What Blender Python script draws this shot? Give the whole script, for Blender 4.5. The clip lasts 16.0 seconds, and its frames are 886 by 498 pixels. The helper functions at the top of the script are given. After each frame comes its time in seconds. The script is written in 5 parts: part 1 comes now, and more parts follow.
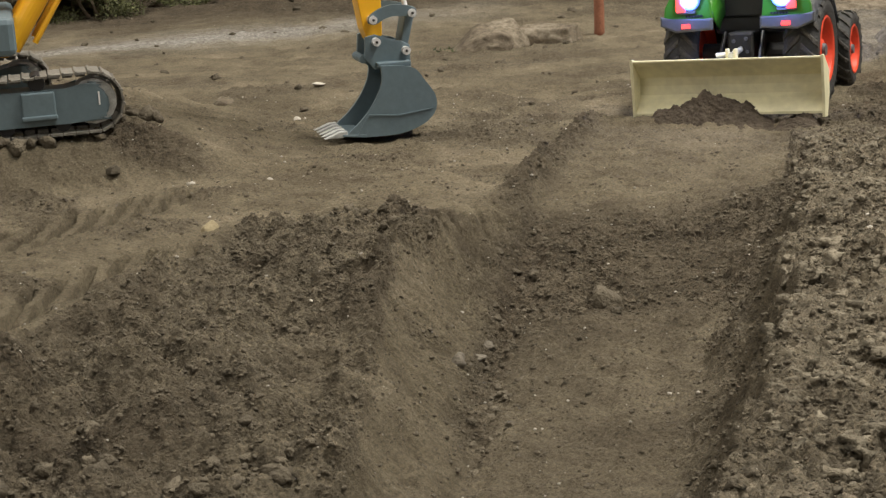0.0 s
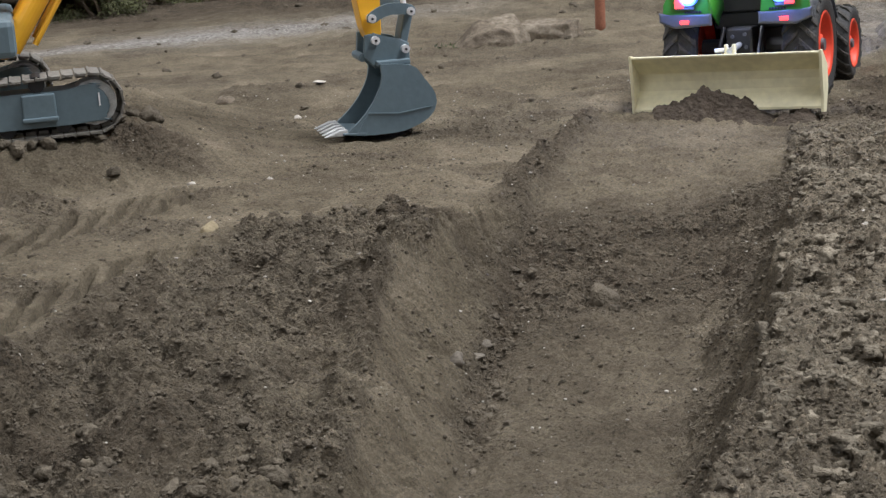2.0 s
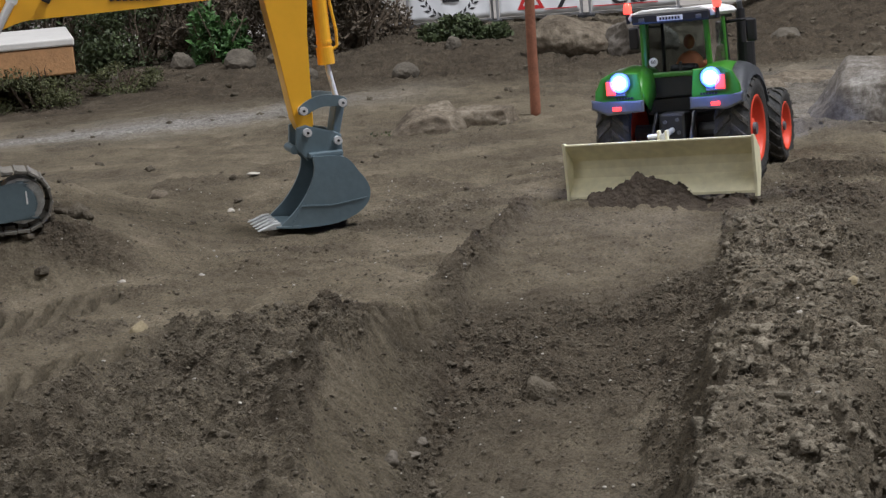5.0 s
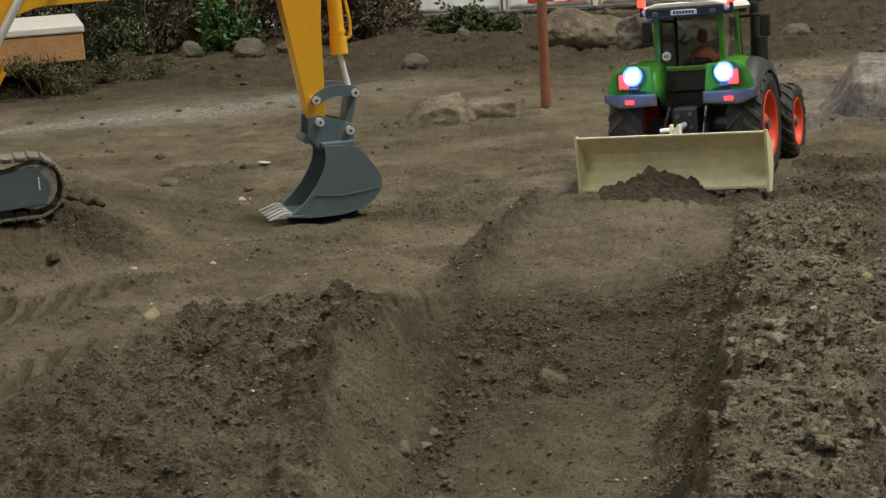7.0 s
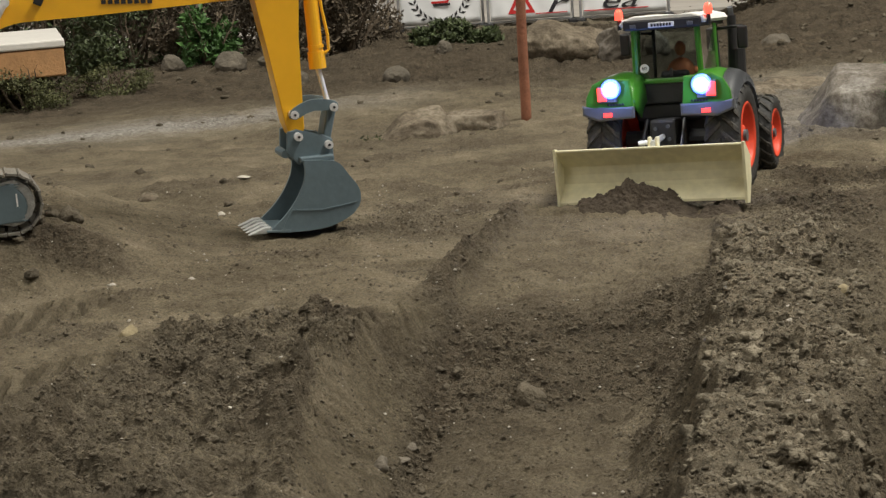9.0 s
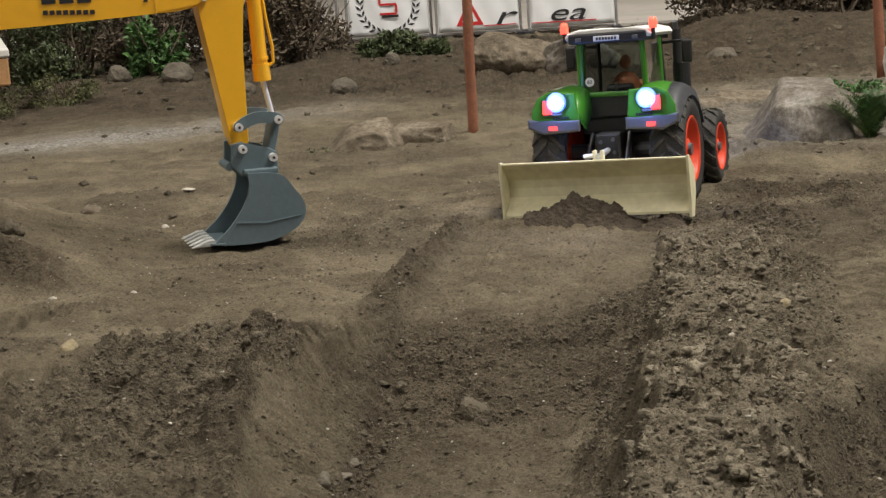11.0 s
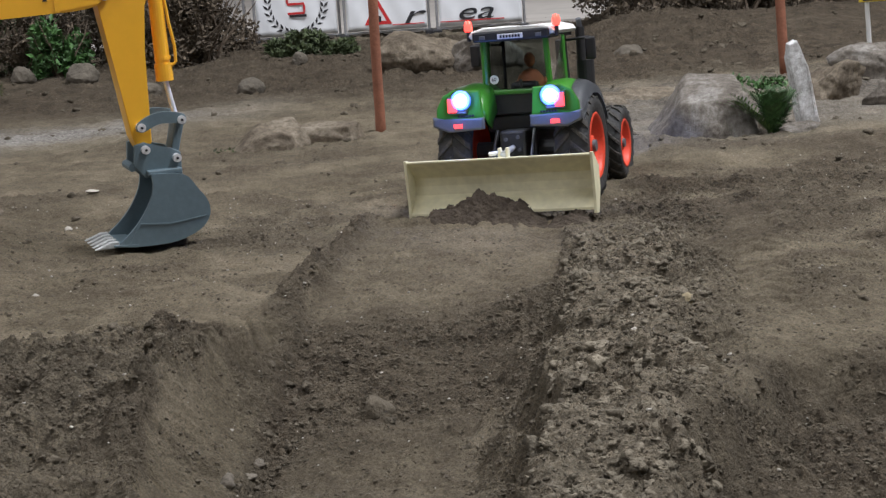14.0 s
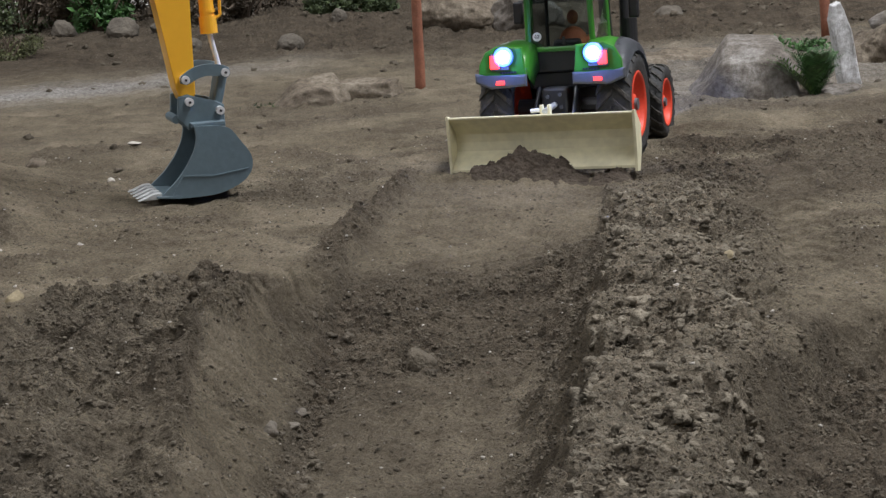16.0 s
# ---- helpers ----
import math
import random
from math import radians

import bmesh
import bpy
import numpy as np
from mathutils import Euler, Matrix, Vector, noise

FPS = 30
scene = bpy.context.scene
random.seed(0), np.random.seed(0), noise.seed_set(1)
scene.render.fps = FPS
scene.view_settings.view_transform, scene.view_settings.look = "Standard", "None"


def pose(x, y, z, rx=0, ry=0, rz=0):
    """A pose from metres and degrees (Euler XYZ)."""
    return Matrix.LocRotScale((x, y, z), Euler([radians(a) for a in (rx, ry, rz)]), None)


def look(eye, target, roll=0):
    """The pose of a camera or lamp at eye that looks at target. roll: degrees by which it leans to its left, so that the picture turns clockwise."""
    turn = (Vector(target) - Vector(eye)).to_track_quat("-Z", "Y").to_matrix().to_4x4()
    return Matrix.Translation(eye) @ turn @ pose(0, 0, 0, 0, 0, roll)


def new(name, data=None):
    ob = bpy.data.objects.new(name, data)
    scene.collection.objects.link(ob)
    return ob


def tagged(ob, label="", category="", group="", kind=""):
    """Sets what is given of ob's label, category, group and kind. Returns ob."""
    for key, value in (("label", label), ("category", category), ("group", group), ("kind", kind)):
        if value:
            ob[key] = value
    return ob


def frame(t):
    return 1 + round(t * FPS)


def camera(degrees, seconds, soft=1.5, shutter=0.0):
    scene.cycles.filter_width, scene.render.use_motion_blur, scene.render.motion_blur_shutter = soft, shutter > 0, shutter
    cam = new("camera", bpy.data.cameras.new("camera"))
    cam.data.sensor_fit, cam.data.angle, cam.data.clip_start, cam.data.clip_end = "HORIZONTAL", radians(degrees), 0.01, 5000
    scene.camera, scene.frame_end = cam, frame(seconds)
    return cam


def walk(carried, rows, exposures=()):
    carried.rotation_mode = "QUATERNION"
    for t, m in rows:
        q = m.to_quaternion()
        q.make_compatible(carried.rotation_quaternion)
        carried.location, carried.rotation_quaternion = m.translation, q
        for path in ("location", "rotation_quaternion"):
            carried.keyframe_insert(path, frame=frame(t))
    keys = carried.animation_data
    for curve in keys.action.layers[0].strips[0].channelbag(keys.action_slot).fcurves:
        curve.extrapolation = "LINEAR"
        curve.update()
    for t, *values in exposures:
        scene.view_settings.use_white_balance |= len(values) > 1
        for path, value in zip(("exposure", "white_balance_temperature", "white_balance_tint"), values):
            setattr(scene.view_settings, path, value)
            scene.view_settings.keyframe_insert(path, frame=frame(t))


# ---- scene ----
cam = camera(30.0, 16.0, soft=1.35)
PATH = [
    (0, (-0.028, -0.013, 0.29), (-0.234, 1.916, -0.195), -3.3),
    (0.5, (-0.026, -0.013, 0.29), (-0.234, 1.914, -0.204), -3.4),
    (1, (-0.028, -0.016, 0.29), (-0.241, 1.909, -0.212), -3.4),
    (1.5, (-0.028, -0.018, 0.289), (-0.248, 1.904, -0.218), -3.4),
    (2, (-0.02, -0.016, 0.296), (-0.236, 1.911, -0.198), -3.8),
    (2.5, (-0.013, -0.015, 0.301), (-0.208, 1.924, -0.146), -4.0),
    (3, (-0.008, -0.008, 0.305), (-0.171, 1.941, -0.113), -4.3),
    (3.5, (-0.01, 0.001, 0.306), (-0.164, 1.953, -0.102), -4.9),
    (4, (-0.01, 0.002, 0.304), (-0.157, 1.956, -0.099), -5.0),
    (6.5, (-0.017, 0.003, 0.302), (-0.167, 1.955, -0.108), -3.8),
    (7, (-0.019, 0.002, 0.302), (-0.169, 1.953, -0.111), -3.8),
    (7.5, (-0.019, 0.001, 0.302), (-0.167, 1.952, -0.113), -3.8),
    (8, (-0.016, 0.002, 0.302), (-0.16, 1.953, -0.111), -4.1),
    (10.3, (-0.01, 0.002, 0.309), (-0.118, 1.961, -0.081), -3.8),
    (10.5, (-0.009, 0.005, 0.308), (-0.107, 1.964, -0.082), -3.9),
    (11, (-0.007, 0.007, 0.306), (-0.079, 1.966, -0.087), -3.7),
    (11.5, (-0.003, 0.007, 0.306), (-0.04, 1.967, -0.09), -3.6),
    (12, (-0.002, 0.01, 0.305), (-0.015, 1.97, -0.093), -3.6),
    (12.5, (-0.001, 0.009, 0.303), (0.001, 1.969, -0.098), -3.5),
    (13, (-0.001, 0.01, 0.303), (0.011, 1.969, -0.099), -3.6),
    (13.5, (-0.001, 0.009, 0.304), (0.022, 1.968, -0.098), -3.7),
    (14, (0.001, 0.008, 0.304), (0.032, 1.967, -0.096), -3.8),
    (14.5, (-0.001, 0.006, 0.3), (0.034, 1.964, -0.109), -3.6),
    (15, (-0.005, 0.006, 0.295), (0.029, 1.958, -0.141), -3.4),
    (15.5, (-0.008, 0.004, 0.297), (0.011, 1.953, -0.152), -3.2),
    (16, (-0.008, 0.001, 0.3), (-0.018, 1.951, -0.143), -3.2),
]
# the white balance goes cooler while the tractor's work lights are on
EXPOSURES = [(0.0, -0.02, 6500, 10), (0.7, 0.0, 6500, 10), (1.1, 0.03, 5650, 14), (2.5, -0.04, 5650, 14), (4.2, -0.34, 5650, 14), (6.5, -0.5, 5650, 14), (6.9, -0.54, 6500, 8), (8.2, -0.4, 6500, 8), (10.3, -0.2, 6500, 11), (11.5, -0.24, 6500, 12), (11.9, -0.2, 5650, 14), (16.0, -0.27, 5650, 14)]
walk(cam, [(t, look(eye, target, roll)) for t, eye, target, roll in PATH], EXPOSURES)

# ---- world and light ----
world = bpy.data.worlds.new("world")
scene.world = world
world.use_nodes = True
world.node_tree.nodes["Background"].inputs[0].default_value = (0.9, 0.95, 1.0, 1)
world.node_tree.nodes["Background"].inputs[1].default_value = 0.05


def area_lamp(x, y, z, sx, sy, watts, colour):
    d = bpy.data.lights.new("hall_lamp", "AREA")
    d.shape, d.size, d.size_y, d.energy, d.color = "RECTANGLE", sx, sy, watts, colour
    ob = new("hall_lamp", d)
    ob.matrix_world = pose(x, y, z)
    return ob


# the hall's rows of ceiling luminaires
WARM = (1.0, 0.95, 0.86)
for lx, ly, watts in ((1.9, 1.8, 345.0), (-2.6, 2.2, 150.0), (2.4, -1.8, 85.0), (-3.2, -1.8, 85.0)):
    area_lamp(lx, ly, 3.75, 0.4, 1.8, watts, WARM)


# ---- materials ----
def mat(name, colour, rough=0.6, metal=0.0, vary=0.15, scale=40.0, bump=0.0, bump_scale=200.0, spec=0.5, emit=None, coat=0.0, random_part=0.0):
    m = bpy.data.materials.new(name)
    m.use_nodes = True
    nt = m.node_tree
    b = nt.nodes["Principled BSDF"]
    b.inputs["Roughness"].default_value = rough
    b.inputs["Metallic"].default_value = metal
    b.inputs["Specular IOR Level"].default_value = spec
    b.inputs["Coat Weight"].default_value = coat
    co = nt.nodes.new("ShaderNodeTexCoord")
    n1 = nt.nodes.new("ShaderNodeTexNoise")
    n1.inputs["Scale"].default_value, n1.inputs["Detail"].default_value = scale, 6
    n2 = nt.nodes.new("ShaderNodeTexNoise")
    n2.inputs["Scale"].default_value, n2.inputs["Detail"].default_value = scale * 7.3, 4
    geo = nt.nodes.new("ShaderNodeNewGeometry")
    for n in (n1, n2):
        nt.links.new(geo.outputs["Position"], n.inputs["Vector"])
    add = nt.nodes.new("ShaderNodeMath")
    add.operation = "MULTIPLY_ADD"
    add.inputs[1].default_value, add.inputs[2].default_value = 0.5, 0.0
    nt.links.new(n2.outputs["Fac"], add.inputs[0])
    add2 = nt.nodes.new("ShaderNodeMath")
    add2.operation = "MULTIPLY_ADD"
    add2.inputs[1].default_value = 0.5
    nt.links.new(n1.outputs["Fac"], add2.inputs[0])
    nt.links.new(add.outputs[0], add2.inputs[2])
    ramp = nt.nodes.new("ShaderNodeValToRGB")
    e = ramp.color_ramp.elements
    e[0].position, e[1].position = 0.3, 0.7
    e[0].color = (*[c * (1 - vary) for c in colour], 1)
    e[1].color = (*[min(1, c * (1 + vary)) for c in colour], 1)
    nt.links.new(add2.outputs[0], ramp.inputs[0])
    out = ramp.outputs[0]
    if random_part:
        hsv = nt.nodes.new("ShaderNodeHueSaturation")
        mr = nt.nodes.new("ShaderNodeMapRange")
        mr.inputs["To Min"].default_value, mr.inputs["To Max"].default_value = 1 - random_part, 1 + random_part
        nt.links.new(geo.outputs["Random Per Island"], mr.inputs["Value"])
        nt.links.new(mr.outputs[0], hsv.inputs["Value"])
        nt.links.new(out, hsv.inputs["Color"])
        out = hsv.outputs[0]
    nt.links.new(out, b.inputs["Base Color"])
    if bump:
        n3 = nt.nodes.new("ShaderNodeTexNoise")
        n3.inputs["Scale"].default_value, n3.inputs["Detail"].default_value = bump_scale, 8
        nt.links.new(geo.outputs["Position"], n3.inputs["Vector"])
        bp = nt.nodes.new("ShaderNodeBump")
        bp.inputs["Strength"].default_value, bp.inputs["Distance"].default_value = bump, 0.004
        nt.links.new(n3.outputs["Fac"], bp.inputs["Height"])
        nt.links.new(bp.outputs[0], b.inputs["Normal"])
    if emit:
        b.inputs["Emission Color"].default_value = (*emit[:3], 1)
        b.inputs["Emission Strength"].default_value = emit[3]
    return m


def soil_material():
    """Earth: trodden dry clay, loose darker earth by the attribute 'loose', grey gravel by 'gravel', small pale grit."""
    m = bpy.data.materials.new("soil")
    m.use_nodes = True
    nt = m.node_tree
    b = nt.nodes["Principled BSDF"]
    b.inputs["Roughness"].default_value = 0.95
    b.inputs["Specular IOR Level"].default_value = 0.15
    geo = nt.nodes.new("ShaderNodeNewGeometry")

    def tex(scale, detail, rough=0.6):
        n = nt.nodes.new("ShaderNodeTexNoise")
        n.inputs["Scale"].default_value, n.inputs["Detail"].default_value, n.inputs["Roughness"].default_value = scale, detail, rough
        nt.links.new(geo.outputs["Position"], n.inputs["Vector"])
        return n.outputs["Fac"]

    def mix(fac, a, c, kind="MIX"):
        n = nt.nodes.new("ShaderNodeMix")
        n.data_type, n.blend_type = "RGBA", kind
        for sock, v in ((n.inputs[0], fac), (n.inputs[6], a), (n.inputs[7], c)):
            if isinstance(v, (tuple, float)):
                sock.default_value = v
            else:
                nt.links.new(v, sock)
        return n.outputs[2]

    def ramp(fac, stops):
        n = nt.nodes.new("ShaderNodeValToRGB")
        while len(n.color_ramp.elements) < len(stops):
            n.color_ramp.elements.new(0.5)
        for e, (p, c) in zip(n.color_ramp.elements, stops):
            e.position, e.color = p, (*c, 1)
        nt.links.new(fac, n.inputs[0])
        return n.outputs[0]

    def attr(name):
        n = nt.nodes.new("ShaderNodeAttribute")
        n.attribute_name = name
        return n.outputs["Fac"]

    dry = ramp(tex(9, 6, 0.65), [(0.3, DRY[0]), (0.52, DRY[1]), (0.7, DRY[2])])
    loose = ramp(tex(45, 6, 0.7), [(0.3, LOOSE[0]), (0.7, LOOSE[1])])
    gravel = ramp(tex(160, 5, 0.7), [(0.35, (0.19, 0.18, 0.16)), (0.65, (0.44, 0.425, 0.395))])
    c = mix(attr("loose"), dry, loose)
    # dark tone: moist earth, plus shade painted on the step and trench foot
    c = mix(attr("damp_and_shade"), c, ramp(tex(30, 6, 0.7), [(0.3, (0.062, 0.050, 0.036)), (0.7, (0.125, 0.104, 0.075))]))
    c = mix(attr("crust"), c, ramp(tex(70, 6, 0.7), [(0.3, (0.15, 0.13, 0.095)), (0.7, (0.30, 0.262, 0.198))]))
    c = mix(attr("gravel"), c, gravel)
    fine = ramp(tex(420, 4, 0.7), [(0.3, (0.62, 0.62, 0.62)), (0.7, (1.3, 1.28, 1.25))])
    c = mix(1.0, c, fine, "MULTIPLY")
    c = mix(1.0, c, ramp(tex(33, 6, 0.7), [(0.32, (0.8, 0.79, 0.78)), (0.68, (1.16, 1.16, 1.15))]), "MULTIPLY")
    vor = nt.nodes.new("ShaderNodeTexVoronoi")
    vor.inputs["Scale"].default_value = 260
    nt.links.new(geo.outputs["Position"], vor.inputs["Vector"])
    grit = nt.nodes.new("ShaderNodeMapRange")
    for s, v in zip(("From Min", "From Max", "To Min", "To Max"), (0.16, 0.1, 0.0, 1.0)):
        grit.inputs[s].default_value = v
    nt.links.new(vor.outputs["Distance"], grit.inputs["Value"])
    sel = nt.nodes.new("ShaderNodeSeparateColor")
    nt.links.new(vor.outputs["Color"], sel.inputs[0])
    few = nt.nodes.new("ShaderNodeMath")
    few.operation, few.inputs[1].default_value = "GREATER_THAN", 0.94
    nt.links.new(sel.outputs[0], few.inputs[0])
    both = nt.nodes.new("ShaderNodeMath")
    both.operation = "MULTIPLY"
    nt.links.new(grit.outputs[0], both.inputs[0])
    nt.links.new(few.outputs[0], both.inputs[1])
    c = mix(both.outputs[0], c, (0.42, 0.39, 0.33, 1))
    # crumbs packed together, each of its own tint, rougher where the earth is loose
    bend = nt.nodes.new("ShaderNodeTexNoise")
    bend.inputs["Scale"].default_value, bend.inputs["Detail"].default_value = 90, 5
    nt.links.new(geo.outputs["Position"], bend.inputs["Vector"])
    warp = nt.nodes.new("ShaderNodeVectorMath")
    warp.operation = "MULTIPLY_ADD"
    warp.inputs[1].default_value = (0.008, 0.008, 0.008)
    nt.links.new(bend.outputs["Color"], warp.inputs[0])
    nt.links.new(geo.outputs["Position"], warp.inputs[2])
    height_sum = tex(110, 10, 0.75)
    amount = nt.nodes.new("ShaderNodeMath")
    amount.operation, amount.inputs[1].default_value, amount.inputs[2].default_value = "MULTIPLY_ADD", 0.85, 0.15
    nt.links.new(attr("loose"), amount.inputs[0])
    for scale, share in ((90, 0.45), (210, 0.5), (480, 0.3)):
        cell = nt.nodes.new("ShaderNodeTexVoronoi")
        cell.inputs["Scale"].default_value = scale
        nt.links.new(warp.outputs[0], cell.inputs["Vector"])
        size = nt.nodes.new("ShaderNodeMath")
        size.operation = "MULTIPLY"
        nt.links.new(cell.outputs["Distance"], size.inputs[0])
        nt.links.new(amount.outputs[0], size.inputs[1])
        low = nt.nodes.new("ShaderNodeMath")
        low.operation, low.inputs[1].default_value = "MULTIPLY_ADD", -share
        nt.links.new(size.outputs[0], low.inputs[0])
        nt.links.new(height_sum, low.inputs[2])
        height_sum = low.outputs[0]
        pick = nt.nodes.new("ShaderNodeSeparateColor")
        nt.links.new(cell.outputs["Color"], pick.inputs[0])
        c = mix(amount.outputs[0], c, mix(1.0, c, ramp(pick.outputs[0], [(0.0, (0.86, 0.86, 0.86)), (1.0, (1.14, 1.13, 1.12))]), "MULTIPLY"))
    nt.links.new(c, b.inputs["Base Color"])
    bp1 = nt.nodes.new("ShaderNodeBump")
    bp1.inputs["Strength"].default_value, bp1.inputs["Distance"].default_value = 0.9, 0.009
    nt.links.new(height_sum, bp1.inputs["Height"])
    bp2 = nt.nodes.new("ShaderNodeBump")
    bp2.inputs["Strength"].default_value, bp2.inputs["Distance"].default_value = 0.6, 0.002
    nt.links.new(tex(600, 5, 0.7), bp2.inputs["Height"])
    nt.links.new(bp1.outputs[0], bp2.inputs["Normal"])
    nt.links.new(bp2.outputs[0], b.inputs["Normal"])
    return m


def rock_material(name, dark, mid, light):
    """Weathered stone: large earthy stains, pale broken patches, fine cracks and pits."""
    m = bpy.data.materials.new(name)
    m.use_nodes = True
    nt = m.node_tree
    b = nt.nodes["Principled BSDF"]
    b.inputs["Roughness"].default_value, b.inputs["Specular IOR Level"].default_value = 0.85, 0.3
    geo = nt.nodes.new("ShaderNodeNewGeometry")

    def tex(scale, detail, rough, bend=0.0):
        n = nt.nodes.new("ShaderNodeTexNoise")
        for k, v in (("Scale", scale), ("Detail", detail), ("Roughness", rough), ("Distortion", bend)):
            n.inputs[k].default_value = v
        nt.links.new(geo.outputs["Position"], n.inputs["Vector"])
        return n.outputs["Fac"]

    ramp = nt.nodes.new("ShaderNodeValToRGB")
    ramp.color_ramp.elements.new(0.5)
    for e, (p, c) in zip(ramp.color_ramp.elements, ((0.34, dark), (0.5, mid), (0.66, light))):
        e.position, e.color = p, (*c, 1)
    nt.links.new(tex(17, 8, 0.68, 0.6), ramp.inputs[0])
    speck = nt.nodes.new("ShaderNodeValToRGB")
    for e, (p, c) in zip(speck.color_ramp.elements, ((0.35, (0.6, 0.58, 0.55)), (0.68, (1.25, 1.25, 1.25)))):
        e.position, e.color = p, (*c, 1)
    nt.links.new(tex(150, 6, 0.7), speck.inputs[0])
    mul = nt.nodes.new("ShaderNodeMix")
    mul.data_type, mul.blend_type = "RGBA", "MULTIPLY"
    mul.inputs[0].default_value = 1.0
    nt.links.new(ramp.outputs[0], mul.inputs[6])
    nt.links.new(speck.outputs[0], mul.inputs[7])
    nt.links.new(mul.outputs[2], b.inputs["Base Color"])
    bp = nt.nodes.new("ShaderNodeBump")
    bp.inputs["Strength"].default_value, bp.inputs["Distance"].default_value = 0.9, 0.006
    nt.links.new(tex(55, 10, 0.72, 0.3), bp.inputs["Height"])
    nt.links.new(bp.outputs[0], b.inputs["Normal"])
    return m


DRY = [(0.118, 0.099, 0.069), (0.186, 0.158, 0.110), (0.262, 0.225, 0.162)]
LOOSE = [(0.120, 0.103, 0.075), (0.195, 0.170, 0.126)]
SOIL = soil_material()
CLOD = mat("clod", (0.112, 0.095, 0.069), 0.95, vary=0.3, scale=60, bump=0.8, bump_scale=350, spec=0.15, random_part=0.18)
CRUST = mat("dry_clod", (0.165, 0.143, 0.105), 0.95, vary=0.3, scale=90, bump=0.8, bump_scale=350, spec=0.15, random_part=0.25)
PEBBLE = mat("pebble", (0.118, 0.101, 0.076), 0.85, vary=0.25, scale=90, bump=0.4, bump_scale=400, random_part=0.3)
DAMP = mat("damp_earth", (0.07, 0.056, 0.042), 0.95, vary=0.4, scale=90, bump=1.0, bump_scale=260, spec=0.15)
PALE = mat("pale_grit", (0.38, 0.35, 0.295), 0.8, vary=0.2, scale=100, random_part=0.3)
OCHRE = mat("ochre_clay", (0.25, 0.205, 0.12), 0.9, vary=0.25, scale=80, bump=0.6)
EARTH_STONE = mat("earthy_stone", (0.1, 0.086, 0.065), 0.95, vary=0.35, scale=40, bump=0.7, bump_scale=120)
ROCK = rock_material("grey_rock", (0.085, 0.072, 0.057), (0.165, 0.146, 0.122), (0.29, 0.275, 0.25))
ROCK_BROWN = rock_material("brown_rock", (0.085, 0.068, 0.048), (0.165, 0.136, 0.098), (0.27, 0.235, 0.18))
ROCK_PALE = rock_material("pale_rock", (0.56, 0.56, 0.55), (0.7, 0.7, 0.695), (0.8, 0.8, 0.8))
YELLOW = mat("yellow_paint", (0.93, 0.48, 0.02), 0.35, vary=0.05, scale=12, bump=0.05, bump_scale=90, coat=0.3)
YELLOW_SIGN = mat("yellow_sign_paint", (0.8, 0.62, 0.03), 0.5, vary=0.06, scale=30)
STEEL_GREY = mat("slate_grey_paint", (0.125, 0.172, 0.195), 0.4, vary=0.12, scale=25, bump=0.08, bump_scale=140)
CHROME = mat("chrome", (0.85, 0.85, 0.85), 0.3, 0.3, vary=0.08)
WORN = mat("worn_steel", (0.5, 0.51, 0.5), 0.4, 0.45, vary=0.35, scale=120, bump=0.3)
BLACK = mat("black_plastic", (0.02, 0.02, 0.022), 0.45, vary=0.3, scale=40)
RUBBER = mat("tyre_rubber", (0.03, 0.029, 0.028), 0.75, vary=0.45, scale=50, bump=0.4, bump_scale=300)
TREAD = mat("dusty_tread", (0.055, 0.05, 0.043), 0.9, vary=0.5, scale=60, bump=0.5, bump_scale=300)
GREEN = mat("green_paint", (0.05, 0.215, 0.018), 0.3, vary=0.06, scale=20, coat=0.5)
GREY_FENDER = mat("grey_plastic", (0.1, 0.105, 0.115), 0.5, vary=0.12, scale=40)
RED_RIM = mat("red_rim_paint", (0.68, 0.07, 0.03), 0.4, vary=0.12, scale=60)
WHITE_ROOF = mat("white_paint", (0.82, 0.82, 0.8), 0.4, vary=0.05)
CREAM = mat("cream_painted_steel", (0.72, 0.675, 0.45), 0.5, vary=0.18, scale=14, bump=0.1, bump_scale=120)
RED_GLASS = mat("red_lens", (0.6, 0.02, 0.02), 0.3, emit=(1.0, 0.045, 0.04, 4.0))
ORANGE_LIT = mat("lit_beacon", (0.8, 0.1, 0.03), 0.3, emit=(1.0, 0.05, 0.035, 4.0))
WORKLIGHT = mat("lit_work_light", (0.9, 0.95, 1.0), 0.3, emit=(0.12, 0.24, 1.0, 6.0))
# emission for the added ring that imitates the work lights' halo
BLUE_GLOW = mat("lamp_halo_glow", (0.3, 0.4, 0.9), 0.3, emit=(0.02, 0.09, 1.0, 1.3))
PLATE = mat("number_plate", (0.75, 0.76, 0.78), 0.5, vary=0.03)
INK = mat("black_ink", (0.015, 0.015, 0.018), 0.6, vary=0.1)
RED_INK = mat("red_ink", (0.5, 0.02, 0.02), 0.6, vary=0.1)
BANNER = mat("white_banner_fabric", (0.72, 0.73, 0.74), 0.7, vary=0.05, scale=6, bump=0.15, bump_scale=12)
GALV = mat("galvanised_tube", (0.4, 0.4, 0.41), 0.45, 0.6, vary=0.2)
RUST_POST = mat("stained_wood", (0.25, 0.1, 0.055), 0.8, vary=0.3, scale=60, bump=0.4)
TIMBER = mat("timber", (0.42, 0.23, 0.1), 0.7, vary=0.25, scale=18, bump=0.3)
BOARD_TOP = mat("pale_board", (0.6, 0.58, 0.54), 0.7, vary=0.1, scale=14)
LEAF = mat("leaf_green", (0.06, 0.08, 0.03), 0.6, vary=0.35, scale=30, random_part=0.5)
